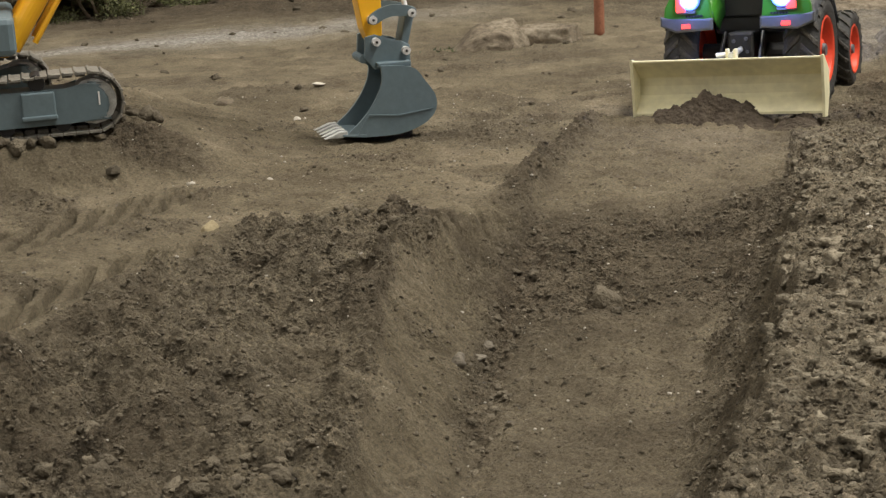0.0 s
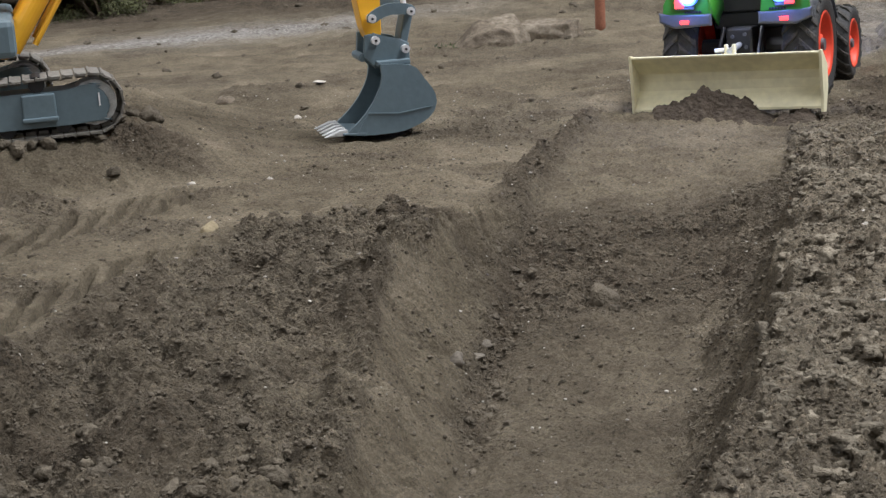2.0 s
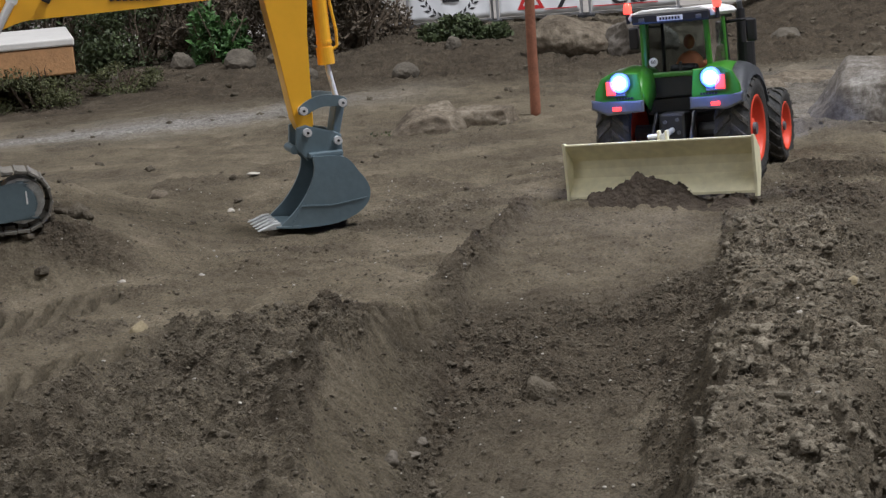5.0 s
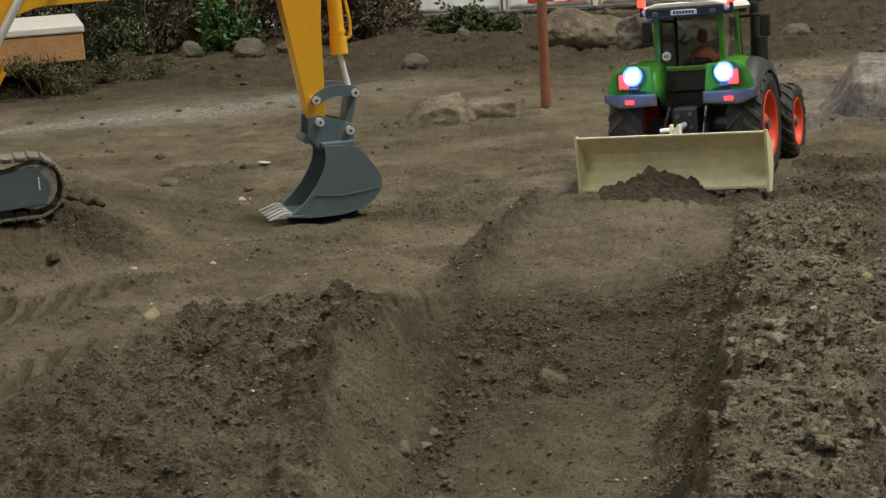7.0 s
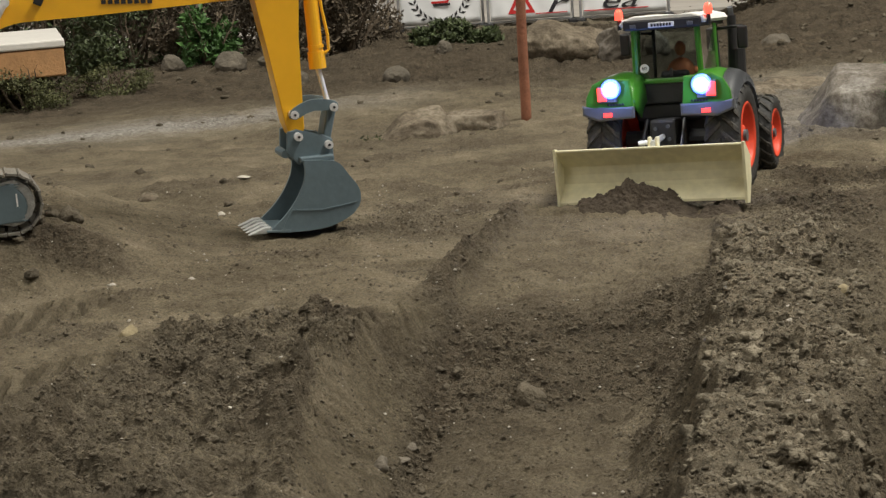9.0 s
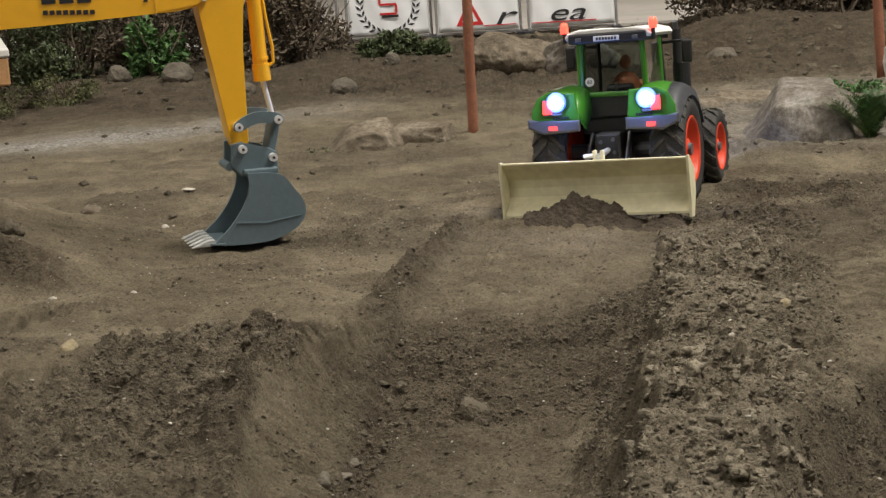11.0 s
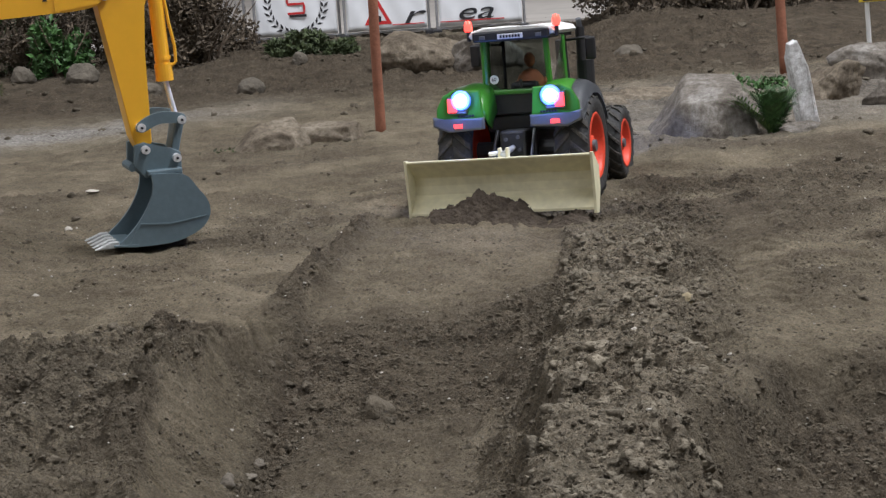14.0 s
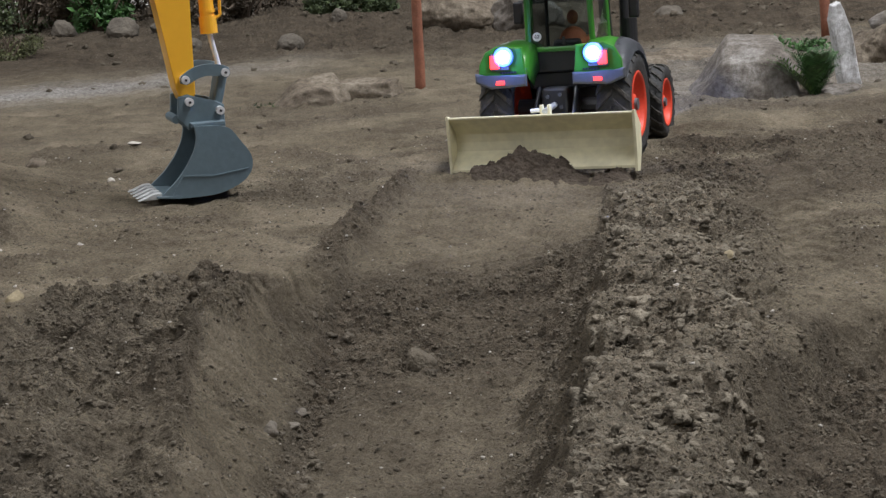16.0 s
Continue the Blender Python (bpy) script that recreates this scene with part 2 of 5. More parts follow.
LEAF_BRIGHT = mat("leaf_bright_green", (0.055, 0.125, 0.03), 0.55, vary=0.3, scale=30, random_part=0.4)
LEAF_DRY = mat("grass_dry_green", (0.075, 0.08, 0.028), 0.7, vary=0.35, scale=30, random_part=0.5)
FROND = mat("frond_green", (0.13, 0.235, 0.06), 0.5, vary=0.3, scale=40, random_part=0.4)
FROND_DARK = mat("frond_dark_green", (0.055, 0.115, 0.035), 0.55, vary=0.35, scale=40, random_part=0.4)
SHOE = mat("dusty_track_steel", (0.19, 0.178, 0.152), 0.7, 0.2, vary=0.4, scale=80, bump=0.4, bump_scale=300)
LEAF_BROWN = mat("leaf_dry_brown", (0.098, 0.076, 0.05), 0.8, vary=0.35, scale=30, random_part=0.5)
TWIG = mat("twig_bark", (0.1, 0.075, 0.05), 0.9, vary=0.3, scale=80, bump=0.5)
CONCRETE = mat("hall_floor", (0.42, 0.39, 0.35), 0.8, vary=0.15, scale=2.5, bump=0.1, bump_scale=40)
WALL = mat("hall_wall", (0.32, 0.31, 0.3), 0.85, vary=0.1, scale=1.0)
FIGURE = mat("figure_plastic", (0.5, 0.17, 0.07), 0.6, vary=0.1)
GLASS = bpy.data.materials.new("cab_glass")
GLASS.use_nodes = True
_g = GLASS.node_tree.nodes["Principled BSDF"]
_g.inputs["Transmission Weight"].default_value = 1.0
_g.inputs["Roughness"].default_value = 0.02
_g.inputs["IOR"].default_value = 1.1
_g.inputs["Base Color"].default_value = (0.5, 0.54, 0.54, 1)


# ---- mesh helpers ----
def part(name, bm, material, parent=None, label="", smooth=False):
    """Links a bmesh as one mesh object, under a thing or a part."""
    me = bpy.data.meshes.new(name)
    bmesh.ops.recalc_face_normals(bm, faces=bm.faces[:])
    bm.to_mesh(me)
    bm.free()
    if smooth:
        for p in me.polygons:
            p.use_smooth = True
    me.materials.append(material)
    ob = new(name, me)
    if parent is not None:
        ob.parent = parent
    if label:
        ob["label"] = label
    return ob


def empty(name, m=None):
    ob = new(name)
    ob.empty_display_size = 0.02
    if m is not None:
        ob.matrix_world = m
    return ob


def box(bm, c, s, m=None, bevel=0.0):
    """A box of size s about c, after turning by m."""
    r = bmesh.ops.create_cube(bm, size=1.0)
    vs = r["verts"]
    bmesh.ops.scale(bm, vec=s, verts=vs)
    if bevel:
        es = list({e for v in vs for e in v.link_edges})
        out = bmesh.ops.bevel(bm, geom=es, offset=bevel, segments=2, affect="EDGES", profile=0.5)
        vs = list({v for f in out["faces"] for v in f.verts} | {v for v in vs if v.is_valid})
    if m is not None:
        bmesh.ops.transform(bm, matrix=m, verts=vs)
    bmesh.ops.translate(bm, vec=c, verts=vs)
    return bm


def rod(bm, a, b, r1, r2=None, seg=10):
    """A capped round bar from a to b."""
    a, b = Vector(a), Vector(b)
    d = b - a
    r = bmesh.ops.create_cone(bm, cap_ends=True, segments=seg, radius1=r1, radius2=r1 if r2 is None else r2, depth=d.length)
    m = Matrix.Translation((a + b) / 2) @ d.to_track_quat("Z", "Y").to_matrix().to_4x4()
    bmesh.ops.transform(bm, matrix=m, verts=r["verts"])
    return bm


def lathe(bm, profile, seg=32, axis="X", centre=(0, 0, 0)):
    """Turns a list of (along, radius) about an axis."""
    rings = []
    for along, r in profile:
        ring = []
        for i in range(seg):
            a = 2 * math.pi * i / seg
            p = (along, r * math.cos(a), r * math.sin(a)) if axis == "X" else (r * math.cos(a), r * math.sin(a), along)
            ring.append(bm.verts.new(Vector(p) + Vector(centre)))
        rings.append(ring)
    for a, b in zip(rings, rings[1:]):
        for i in range(seg):
            bm.faces.new((a[i], a[(i + 1) % seg], b[(i + 1) % seg], b[i]))
    return bm


def plate(bm, outline, y0, y1, bevel=0.0):
    """An outline in x and z, thick from y0 to y1."""
    lo = [bm.verts.new((x, y0, z)) for x, z in outline]
    hi = [bm.verts.new((x, y1, z)) for x, z in outline]
    n = len(outline)
    faces = [bm.faces.new(lo), bm.faces.new(hi[::-1])]
    for i in range(n):
        faces.append(bm.faces.new((lo[i], hi[i], hi[(i + 1) % n], lo[(i + 1) % n])))
    if bevel:
        es = list({e for f in faces[:2] for e in f.edges})
        bmesh.ops.bevel(bm, geom=es, offset=bevel, segments=2, affect="EDGES", profile=0.5)
    return bm


def lettering(name, text, size, m, material, parent, depth=0.0006, shear=0.0):
    """Raised letters in the built-in font, as a mesh."""
    cu = bpy.data.curves.new(name, "FONT")
    cu.body, cu.size, cu.extrude, cu.shear = text, size, depth, shear
    cu.align_x, cu.align_y = "CENTER", "CENTER"
    tmp = bpy.data.objects.new("tmp", cu)
    scene.collection.objects.link(tmp)
    dg = bpy.context.evaluated_depsgraph_get()
    me = bpy.data.meshes.new_from_object(tmp.evaluated_get(dg))
    bpy.data.objects.remove(tmp)
    me.materials.clear()
    me.materials.append(material)
    ob = new(name, me)
    ob.parent = parent
    ob.matrix_local = m
    return ob


# ---- value noise on arrays ----
rng = np.random.default_rng(7)
_TAB = rng.random((256, 256))


def vnoise(x, y):
    xi, yi = np.floor(x).astype(int), np.floor(y).astype(int)
    fx, fy = x - xi, y - yi
    fx, fy = fx * fx * fx * (fx * (fx * 6 - 15) + 10), fy * fy * fy * (fy * (fy * 6 - 15) + 10)
    g = lambda i, j: _TAB[i % 256, j % 256]
    return (g(xi, yi) * (1 - fx) + g(xi + 1, yi) * fx) * (1 - fy) + (g(xi, yi + 1) * (1 - fx) + g(xi + 1, yi + 1) * fx) * fy - 0.5


def fbm(x, y, scale, octaves=4, gain=0.5, seed=0.0):
    out, amp = 0.0, 1.0
    for o in range(octaves):
        out = out + amp * vnoise(x * scale + seed + 17.3 * o, y * scale - seed + 9.1 * o)
        scale, amp = scale * 2.03, amp * gain
    return out


def smooth(v, a, b):
    t = np.clip((v - a) / (b - a), 0, 1)
    return t * t * (3 - 2 * t)


def band(v, a, b, soft):
    return smooth(v, a - soft, a + soft) * (1 - smooth(v, b - soft, b + soft))


# ---- the lie of the land ----
FLOOR_Y = (0.3, 0.8, 0.95, 1.1, 1.18, 1.26, 1.33, 1.4, 1.5, 1.62)
FLOOR_Z = (-0.095, -0.09, -0.084, -0.074, -0.063, -0.038, -0.019, -0.013, -0.006, 0.0)
LEFT_Y = (0.3, 0.87, 1.03, 1.11, 1.2, 1.28, 1.33, 1.44, 1.54, 1.65)
LEFT_X = (-0.15, -0.130, -0.125, -0.120, -0.112, -0.101, -0.091, -0.071, -0.055, -0.036)
BROW_DROP = (0.075, 0.06, 0.038, 0.020, 0.009, 0.006, 0.007)
BROW_Y = (0.3, 0.73, 0.8, 0.86, 0.94, 1.055, 1.13, 1.17, 1.25, 1.34, 1.48, 1.59, 1.66)
BROW_X = (-0.24, -0.187, -0.180, -0.176, -0.180, -0.188, -0.184, -0.166, -0.136, -0.113, -0.083, -0.061, -0.045)
RIGHT_Y = (0.3, 0.66, 0.78, 0.88, 0.97, 1.1, 1.27, 1.45, 1.6)
RIGHT_X = (-0.05, 0.008, 0.035, 0.06, 0.073, 0.087, 0.115, 0.138, 0.155)


def strip_marks(x, y, x0, y0, x1, y1, half, pitch, depth, lean=0.0):
    """Lugs of a tyre pressed into the ground: slanting bars, or chevrons with no lean."""
    dx, dy = x1 - x0, y1 - y0
    ln = math.hypot(dx, dy)
    s = ((x - x0) * dx + (y - y0) * dy) / ln
    w = (-(x - x0) * dy + (y - y0) * dx) / ln
    m = band(s, 0, ln, 0.02) * (1 - smooth(np.abs(w), half * 0.75, half))
    wave = np.cos(2 * math.pi * (s - lean * w if lean else s + 0.9 * np.abs(w)) / pitch + 1.5 * fbm(x, y, 25, 2, seed=57.0))
    return -depth * m * (0.1 + smooth(wave, 0.0, 0.4)), m


def clods(x, y, size, seed, lo=0.15):
    """Broken clods packed side by side, tilted and of uneven height, in metres."""
    px, py = x / size, y / size
    ix, iy = np.floor(px).astype(int), np.floor(py).astype(int)
    d1, d2, h = np.full_like(px, 9.0), np.full_like(px, 9.0), np.zeros_like(px)
    for a in (-1, 0, 1):
        for b in (-1, 0, 1):
            i, j = ix + a, iy + b
            r1 = _TAB[(i + seed) % 256, (j * 3 + seed) % 256]
            r2 = _TAB[(i * 3 + 2 * seed) % 256, (j + seed) % 256]
            r3 = _TAB[(i * 5 + seed) % 256, (j * 7 + seed) % 256]
            ex, ey = px - i - 0.1 - 0.8 * r1, py - j - 0.1 - 0.8 * r2
            d = ex * ex + ey * ey
            top = lo + (1 - lo) * r3 ** 1.6 + 0.45 * (r1 - 0.5) * ex + 0.45 * (r2 - 0.5) * ey
            near = d < d1
            d2 = np.where(near, d1, np.minimum(d2, d))
            h = np.where(near, top, h)
            d1 = np.where(near, d, d1)
    edge = np.sqrt(d2) - np.sqrt(d1)
    return size * h * np.clip(edge * 2.2, 0, 1) ** 0.55


def lie(x, y, fine=True):
    """Height of the ground, and how loose, gravelly, moist and shade-darkened, crusted and pressed it is."""
    wob = 0.012 * fbm(x, y, 14, 3, seed=3.0)
    jag = 0.010 * fbm(x, y, 45, 3, seed=61.0)
    z = 0.012 * fbm(x, y, 3.1, 3, seed=1.0) * smooth(y, 1.0, 1.3)
    z = z + 0.005 * fbm(x, y, 11, 3, seed=5.0)
    # a step up to the excavator's stand, with a groove at its foot
    west = smooth(-x, 0.36, 0.45)
    rise = y - (1.452 - 0.12 * (x + 0.5)) + 1.2 * wob + 0.6 * jag
    z = z + west * (0.010 * smooth(rise, 0.0, 0.02) * (1 - smooth(rise, 0.06, 0.24)) - 0.007 * np.exp(-((rise + 0.016) / 0.02) ** 2))
    # near side of the step, its shade put into the colour below
    face = west * band(rise, -0.012, 0.02, 0.008)
    # a low crumbled swelling and a rut on the trodden ground
    swell = np.exp(-(((x + 0.385) / 0.04) ** 2 + ((y - 1.355 - 0.2 * (x + 0.385)) / 0.012) ** 2))
    z = z + 0.006 * swell
    z = z - 0.006 * smooth(-x, 0.17, 0.27) * np.exp(-((y - 1.3 + 0.15 * (x + 0.3) + wob) / 0.012) ** 2) * smooth(fbm(x, y, 9, 2, seed=71.0), -0.1, 0.2)
    # trodden ridges round about
    z = z + 0.008 * np.abs(fbm(x, y * 2.2, 9, 3, seed=73.0)) * smooth(y, 1.3, 1.5)
    z = z + 0.006 * fbm(x * 0.5, y * 1.6, 26, 3, seed=79.0) * smooth(x, 0.16, 0.26) * smooth(y, 1.05, 1.2)
    pressed = 0.0
    for mark in ((-0.54, 1.13, -0.405, 1.375, 0.034, 0.033, 0.018, 1.5), (-0.455, 0.95, -0.35, 1.175, 0.028, 0.033, 0.019, 1.5), (-0.17, 1.19, -0.128, 1.3, 0.02, 0.024, 0.005, 1.2), (0.262, 1.2, 0.33, 1.62, 0.026, 0.026, 0.003), (0.095, 1.36, 0.13, 1.64, 0.024, 0.024, 0.0035)):
        dz, m = strip_marks(x, y, *mark)
        z, pressed = z + dz, pressed + m
    # raised stand of the excavator
    u = (x + 0.262) * 0.94 + (y - 1.645) * 0.342
    v = -(x + 0.262) * 0.342 + (y - 1.645) * 0.94
    stand = (1 - smooth(u + 0.3 * wob, -0.30, -0.06)) * band(v, -0.14, 0.2, 0.035)
    z = z + 0.042 * stand
    # left bank: loose heap that falls towards the near side
    rim_x = np.interp(y, (0.6, 0.92, 1.045, 1.166, 1.235, 1.275), (-0.47, -0.403, -0.368, -0.339, -0.316, -0.2)) + 0.7 * wob + 0.5 * jag
    brow = np.interp(y, BROW_Y, BROW_X) + 0.7 * wob + 0.5 * jag
    foot = np.maximum(np.interp(y, LEFT_Y, LEFT_X) + 0.4 * wob, brow + 0.012)
    right = np.interp(y, RIGHT_Y, RIGHT_X) + 0.8 * wob + jag
    heap = smooth(x, rim_x - 0.005, rim_x + 0.012) * (1 - smooth(y + wob + 0.5 * jag, 1.262, 1.282)) * (x < 0.0)
    full = np.interp(y, (0.75, 0.83, 0.9, 0.98, 1.09, 1.2, 1.27), BROW_DROP)
    z = z - heap * (0.009 + (full - 0.009) * np.clip((x - rim_x) / np.maximum(brow - rim_x, 0.03), 0, 1))
    z = z + heap * 0.030 * fbm(x, y, 17, 3, seed=105.0) + 0.010 * heap * fbm(x, y, 45, 3, seed=107.0)
    # hollow behind the brow
    z = z - 0.022 * np.exp(-(((x + 0.2) / 0.022) ** 2 + ((y - 1.222) / 0.022) ** 2))
    # low rim thrown up along the edge
    z = z + 0.006 * np.exp(-((x - rim_x + 0.006) / 0.014) ** 2) * (1 - smooth(y, 1.26, 1.3)) * (x < 0)
    floor_z = np.interp(y, FLOOR_Y, FLOOR_Z)
    slope = np.clip((x - right + 0.066) / 0.07, 0, 1)
    inside = np.clip((x - brow) / (foot - brow), 0, 1) ** 0.8 * (1 - slope ** 1.7) * (1 - smooth(y, 1.58, 1.7))
    # right ridge
    rr = x - right
    crest = smooth(rr, -0.008, 0.014) * (1 - smooth(rr + 0.8 * jag, 0.085, 0.15 + 0.03 * np.sin(7 * y))) * (1 - smooth(y, 1.36, 1.62))
    z = z + crest * (0.013 + 0.012 * fbm(x, y, 20, 3, seed=109.0))
    # the ground falls away on the near right side
    drop = (1 - smooth(y - np.interp(x, (0.1, 0.18, 0.24, 0.31), (0.84, 0.94, 1.045, 1.06)) + wob + jag, -0.03, 0.02)) * smooth(rr, 0.07, 0.11)
    z = z - 0.04 * drop
    gutter = 0.008 * np.exp(-((x - foot - 0.008) / 0.014) ** 2) * band(y, 0.9, 1.36, 0.05)
    z = z * (1 - inside) + (floor_z - gutter) * inside
    lip = np.exp(-((x - brow - 0.003) / 0.015) ** 2) * smooth(y, 1.26, 1.36) * (1 - smooth(y, 1.6, 1.72))
    z = z + 0.014 * lip * (0.6 + 1.2 * np.abs(fbm(x, y, 30, 3, seed=95.0)))
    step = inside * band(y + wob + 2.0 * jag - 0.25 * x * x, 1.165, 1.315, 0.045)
    # seam: dark fallen crumbs plus the wall foot's shadow line, coloured in
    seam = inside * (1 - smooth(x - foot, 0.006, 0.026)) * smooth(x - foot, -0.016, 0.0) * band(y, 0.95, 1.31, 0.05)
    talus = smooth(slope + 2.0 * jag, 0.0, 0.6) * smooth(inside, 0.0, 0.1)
    # dip in which the front of the tractor stands
    z = z - 0.012 * np.exp(-(((x - 0.16) / 0.16) ** 2 + ((y - 1.92) / 0.16) ** 2))
    # the bucket has pressed a hollow
    z = z - 0.0045 * np.exp(-(((x + 0.27) / 0.1) ** 2 + ((y - 1.62) / 0.07) ** 2))
    # far slopes up to the hedge and the fence
    back = smooth(y + 0.25 * (x + 0.3) * (x < -0.3), 2.75, 3.5)
    z = z + back * (0.022 + 0.01 * (1 - smooth(x, -0.3, 0.0))) + 0.012 * fbm(x, y, 4, 4, seed=8.0) * smooth(y, 2.6, 3.0)
    bank = smooth(x, 0.3, 0.5) * smooth(y + 0.35 * (x - 0.5), 2.95, 3.45)
    z = z + 0.03 * bank
    mound = np.exp(-(((x - 0.12) / 0.3) ** 2 + ((y - 3.15) / 0.2) ** 2))
    z = z + 0.02 * mound
    shelf = smooth(y, 3.7, 3.85)
    z = z * (1 - shelf) + 0.02 * shelf
    field = smooth(x, 0.14, 0.26) * smooth(y, 1.1, 1.5) * smooth(fbm(x, y * 1.8, 6, 4, seed=97.0), -0.25, 0.25)
    open_side = 1 - smooth(inside, 0.04, 0.22)
    tramp = smooth(fbm(x, y * 1.5, 7, 4, seed=11.0), 0.05, 0.3) * (1 - inside) * (1 - stand) * (1 - 0.7 * band(y, 1.5, 1.8, 0.05) * smooth(-x, 0.36, 0.42))
    loose = np.clip((heap + crest + drop) * open_side + lip + 0.9 * face + 0.8 * swell + 0.75 * step + 0.8 * talus + 0.6 * seam + 0.2 * inside * (1 - smooth(y, 1.28, 1.4)) + 0.9 * smooth(y, 2.75, 2.95) + 0.55 * field + 0.5 * tramp, 0, 1) * (1 - np.clip(pressed, 0, 1))
    loose = loose * (0.6 + 0.4 * smooth(fbm(x, y, 20, 3, seed=113.0), -0.3, 0.15))
    road = y - (2.47 + 0.42 * (x + 0.84)) + 0.08 * fbm(x, y, 5, 3, seed=13.0)
    gravel = (1 - smooth(x, -0.6, -0.1)) * np.exp(-(road / 0.1) ** 2) * 0.95
    gravel = np.clip(gravel + 0.35 * band(y - 0.2 * x, 2.0, 2.6, 0.15) * smooth(x, 0.15, 0.35), 0, 1)
    if fine:
        wx = x + 0.005 * fbm(x, y, 70, 4, 0.6, seed=41.0)
        wy = y + 0.005 * fbm(x, y, 70, 4, 0.6, seed=43.0)
        rough = np.clip(loose + 0.10 + 0.2 * smooth(fbm(x, y, 12, 3, seed=77.0), 0.0, 0.3), 0, 1) * (1 - 0.9 * np.clip(pressed, 0, 1))
        patch = smooth(fbm(x, y, 13, 2, seed=33.0), -0.2, 0.25)
        z = z + loose * rough * patch * (0.16 + 0.02 * crest + 0.1 * heap) * clods(wx, wy, 0.03, 3, 0.0)
        z = z + rough * loose * (0.3 + 0.02 * crest) * clods(wx + 0.3, wy, 0.0155, 11)
        z = z + rough * 0.5 * clods(wx, wy + 0.7, 0.0078, 19)
        z = z + rough * 0.5 * clods(x + 0.4 * (wx - x), y + 0.4 * (wy - y), 0.0044, 29)
        z = z + loose * 0.008 * fbm(x, y, 40, 5, 0.6, seed=21.0) + 0.0035 * fbm(x, y, 55, 5, 0.65, seed=23.0)
        z = z + crest * (0.005 * np.abs(fbm(x, y, 40, 5, 0.62, seed=81.0)) - 0.001)
        pits = smooth(fbm(x, y, 30, 3, seed=31.0), 0.25, 0.36) * (crest + 0.6 * heap) * open_side
        z = z - 0.006 * pits
        # runnels down the bare wall
        side = 4 * inside * (1 - inside) * (1 - talus)
        z = z + side * (0.007 * fbm(y * 1.0, x * 0.2, 60, 4, 0.6, seed=99.0) + 0.004 * fbm(x, y, 60, 4, 0.6, seed=101.0))
        # scrape lines along the trench floor
        along = x - 0.35 * (y - 1.2) * 0.4
        z = z + inside * (1 - step) * (1 - talus) * 0.0026 * fbm(along * 1.0, y * 0.05, 110, 3, 0.6, seed=51.0)
    # besides moist earth, holds shade painted on the step face and wall foot
    damp_and_shade = np.clip(0.9 * smooth(y - 0.1 * x, 2.72, 2.95) * (1 - shelf) + 0.4 * step + 0.3 * seam + 0.3 * inside * (1 - smooth(y, 0.86, 1.02)) * (1 - smooth(x - foot, -0.02, 0.0)) + 0.05 * talus + 0.65 * lip + 0.5 * drop + 0.85 * face + 0.5 * swell + (0.36 - 0.3 * smooth(y, 1.28, 1.4)) * inside * smooth(x - foot, -0.012, 0.012) + heap * open_side * (0.08 + 0.42 * smooth(fbm(x, y, 10, 3, seed=111.0), -0.2, 0.2)) + 0.6 * field + 0.3 * tramp, 0, 1)
    crust = crest * (1 - inside) * (0.3 + 0.55 * smooth(fbm(x, y, 22, 3, seed=91.0), -0.35, 0.1)) * (1 - 0.7 * smooth(rr, 0.06, 0.12))
    return z, loose, gravel, damp_and_shade, crust, np.clip(pressed, 0, 1) + 0 * z


def height(x, y):
    z = lie(np.array([float(x)]), np.array([float(y)]), True)[0]
    return float(z[0])


def ground_sheet():
    xs = np.concatenate([np.linspace(-8, -2.2, 24), np.linspace(-2.1, -0.66, 70), np.linspace(-0.65, -0.545, 30), np.arange(-0.54, 0.44, 0.0016), np.linspace(0.445, 0.65, 60), np.linspace(0.66, 2.1, 70), np.linspace(2.2, 8, 24)])
    ys = np.concatenate([np.linspace(-3, 0.3, 18), np.linspace(0.36, 0.64, 20), np.arange(0.645, 1.5, 0.0016), np.arange(1.502, 1.9, 0.0032), np.arange(1.905, 4.2, 0.012), [4.25, 4.35]])
    gx, gy = np.meshgrid(xs, ys)
    z, loose, gravel, damp_and_shade, crust, _ = lie(gx, gy)
    nx, ny = len(xs), len(ys)
    me = bpy.data.meshes.new("ground")
    co = np.stack([gx, gy, z], -1).reshape(-1, 3)
    idx = np.arange(nx * ny).reshape(ny, nx)
    quads = np.stack([idx[:-1, :-1], idx[:-1, 1:], idx[1:, 1:], idx[1:, :-1]], -1).reshape(-1, 4)
    me.vertices.add(len(co))
    me.vertices.foreach_set("co", co.ravel().astype(np.float32))
    me.loops.add(quads.size)
    me.loops.foreach_set("vertex_index", quads.ravel().astype(np.int32))
    me.polygons.add(len(quads))
    me.polygons.foreach_set("loop_start", np.arange(0, quads.size, 4, dtype=np.int32))
    me.polygons.foreach_set("use_smooth", np.ones(len(quads), dtype=bool))
    me.update(calc_edges=True)
    for name, v in (("loose", loose), ("gravel", gravel), ("damp_and_shade", damp_and_shade), ("crust", crust)):
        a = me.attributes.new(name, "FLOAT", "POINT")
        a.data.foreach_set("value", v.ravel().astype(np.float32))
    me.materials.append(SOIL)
    return tagged(new("ground", me), "brown trodden earth with a dug trench and loose banks", "ground", kind="structure")


ground_sheet()


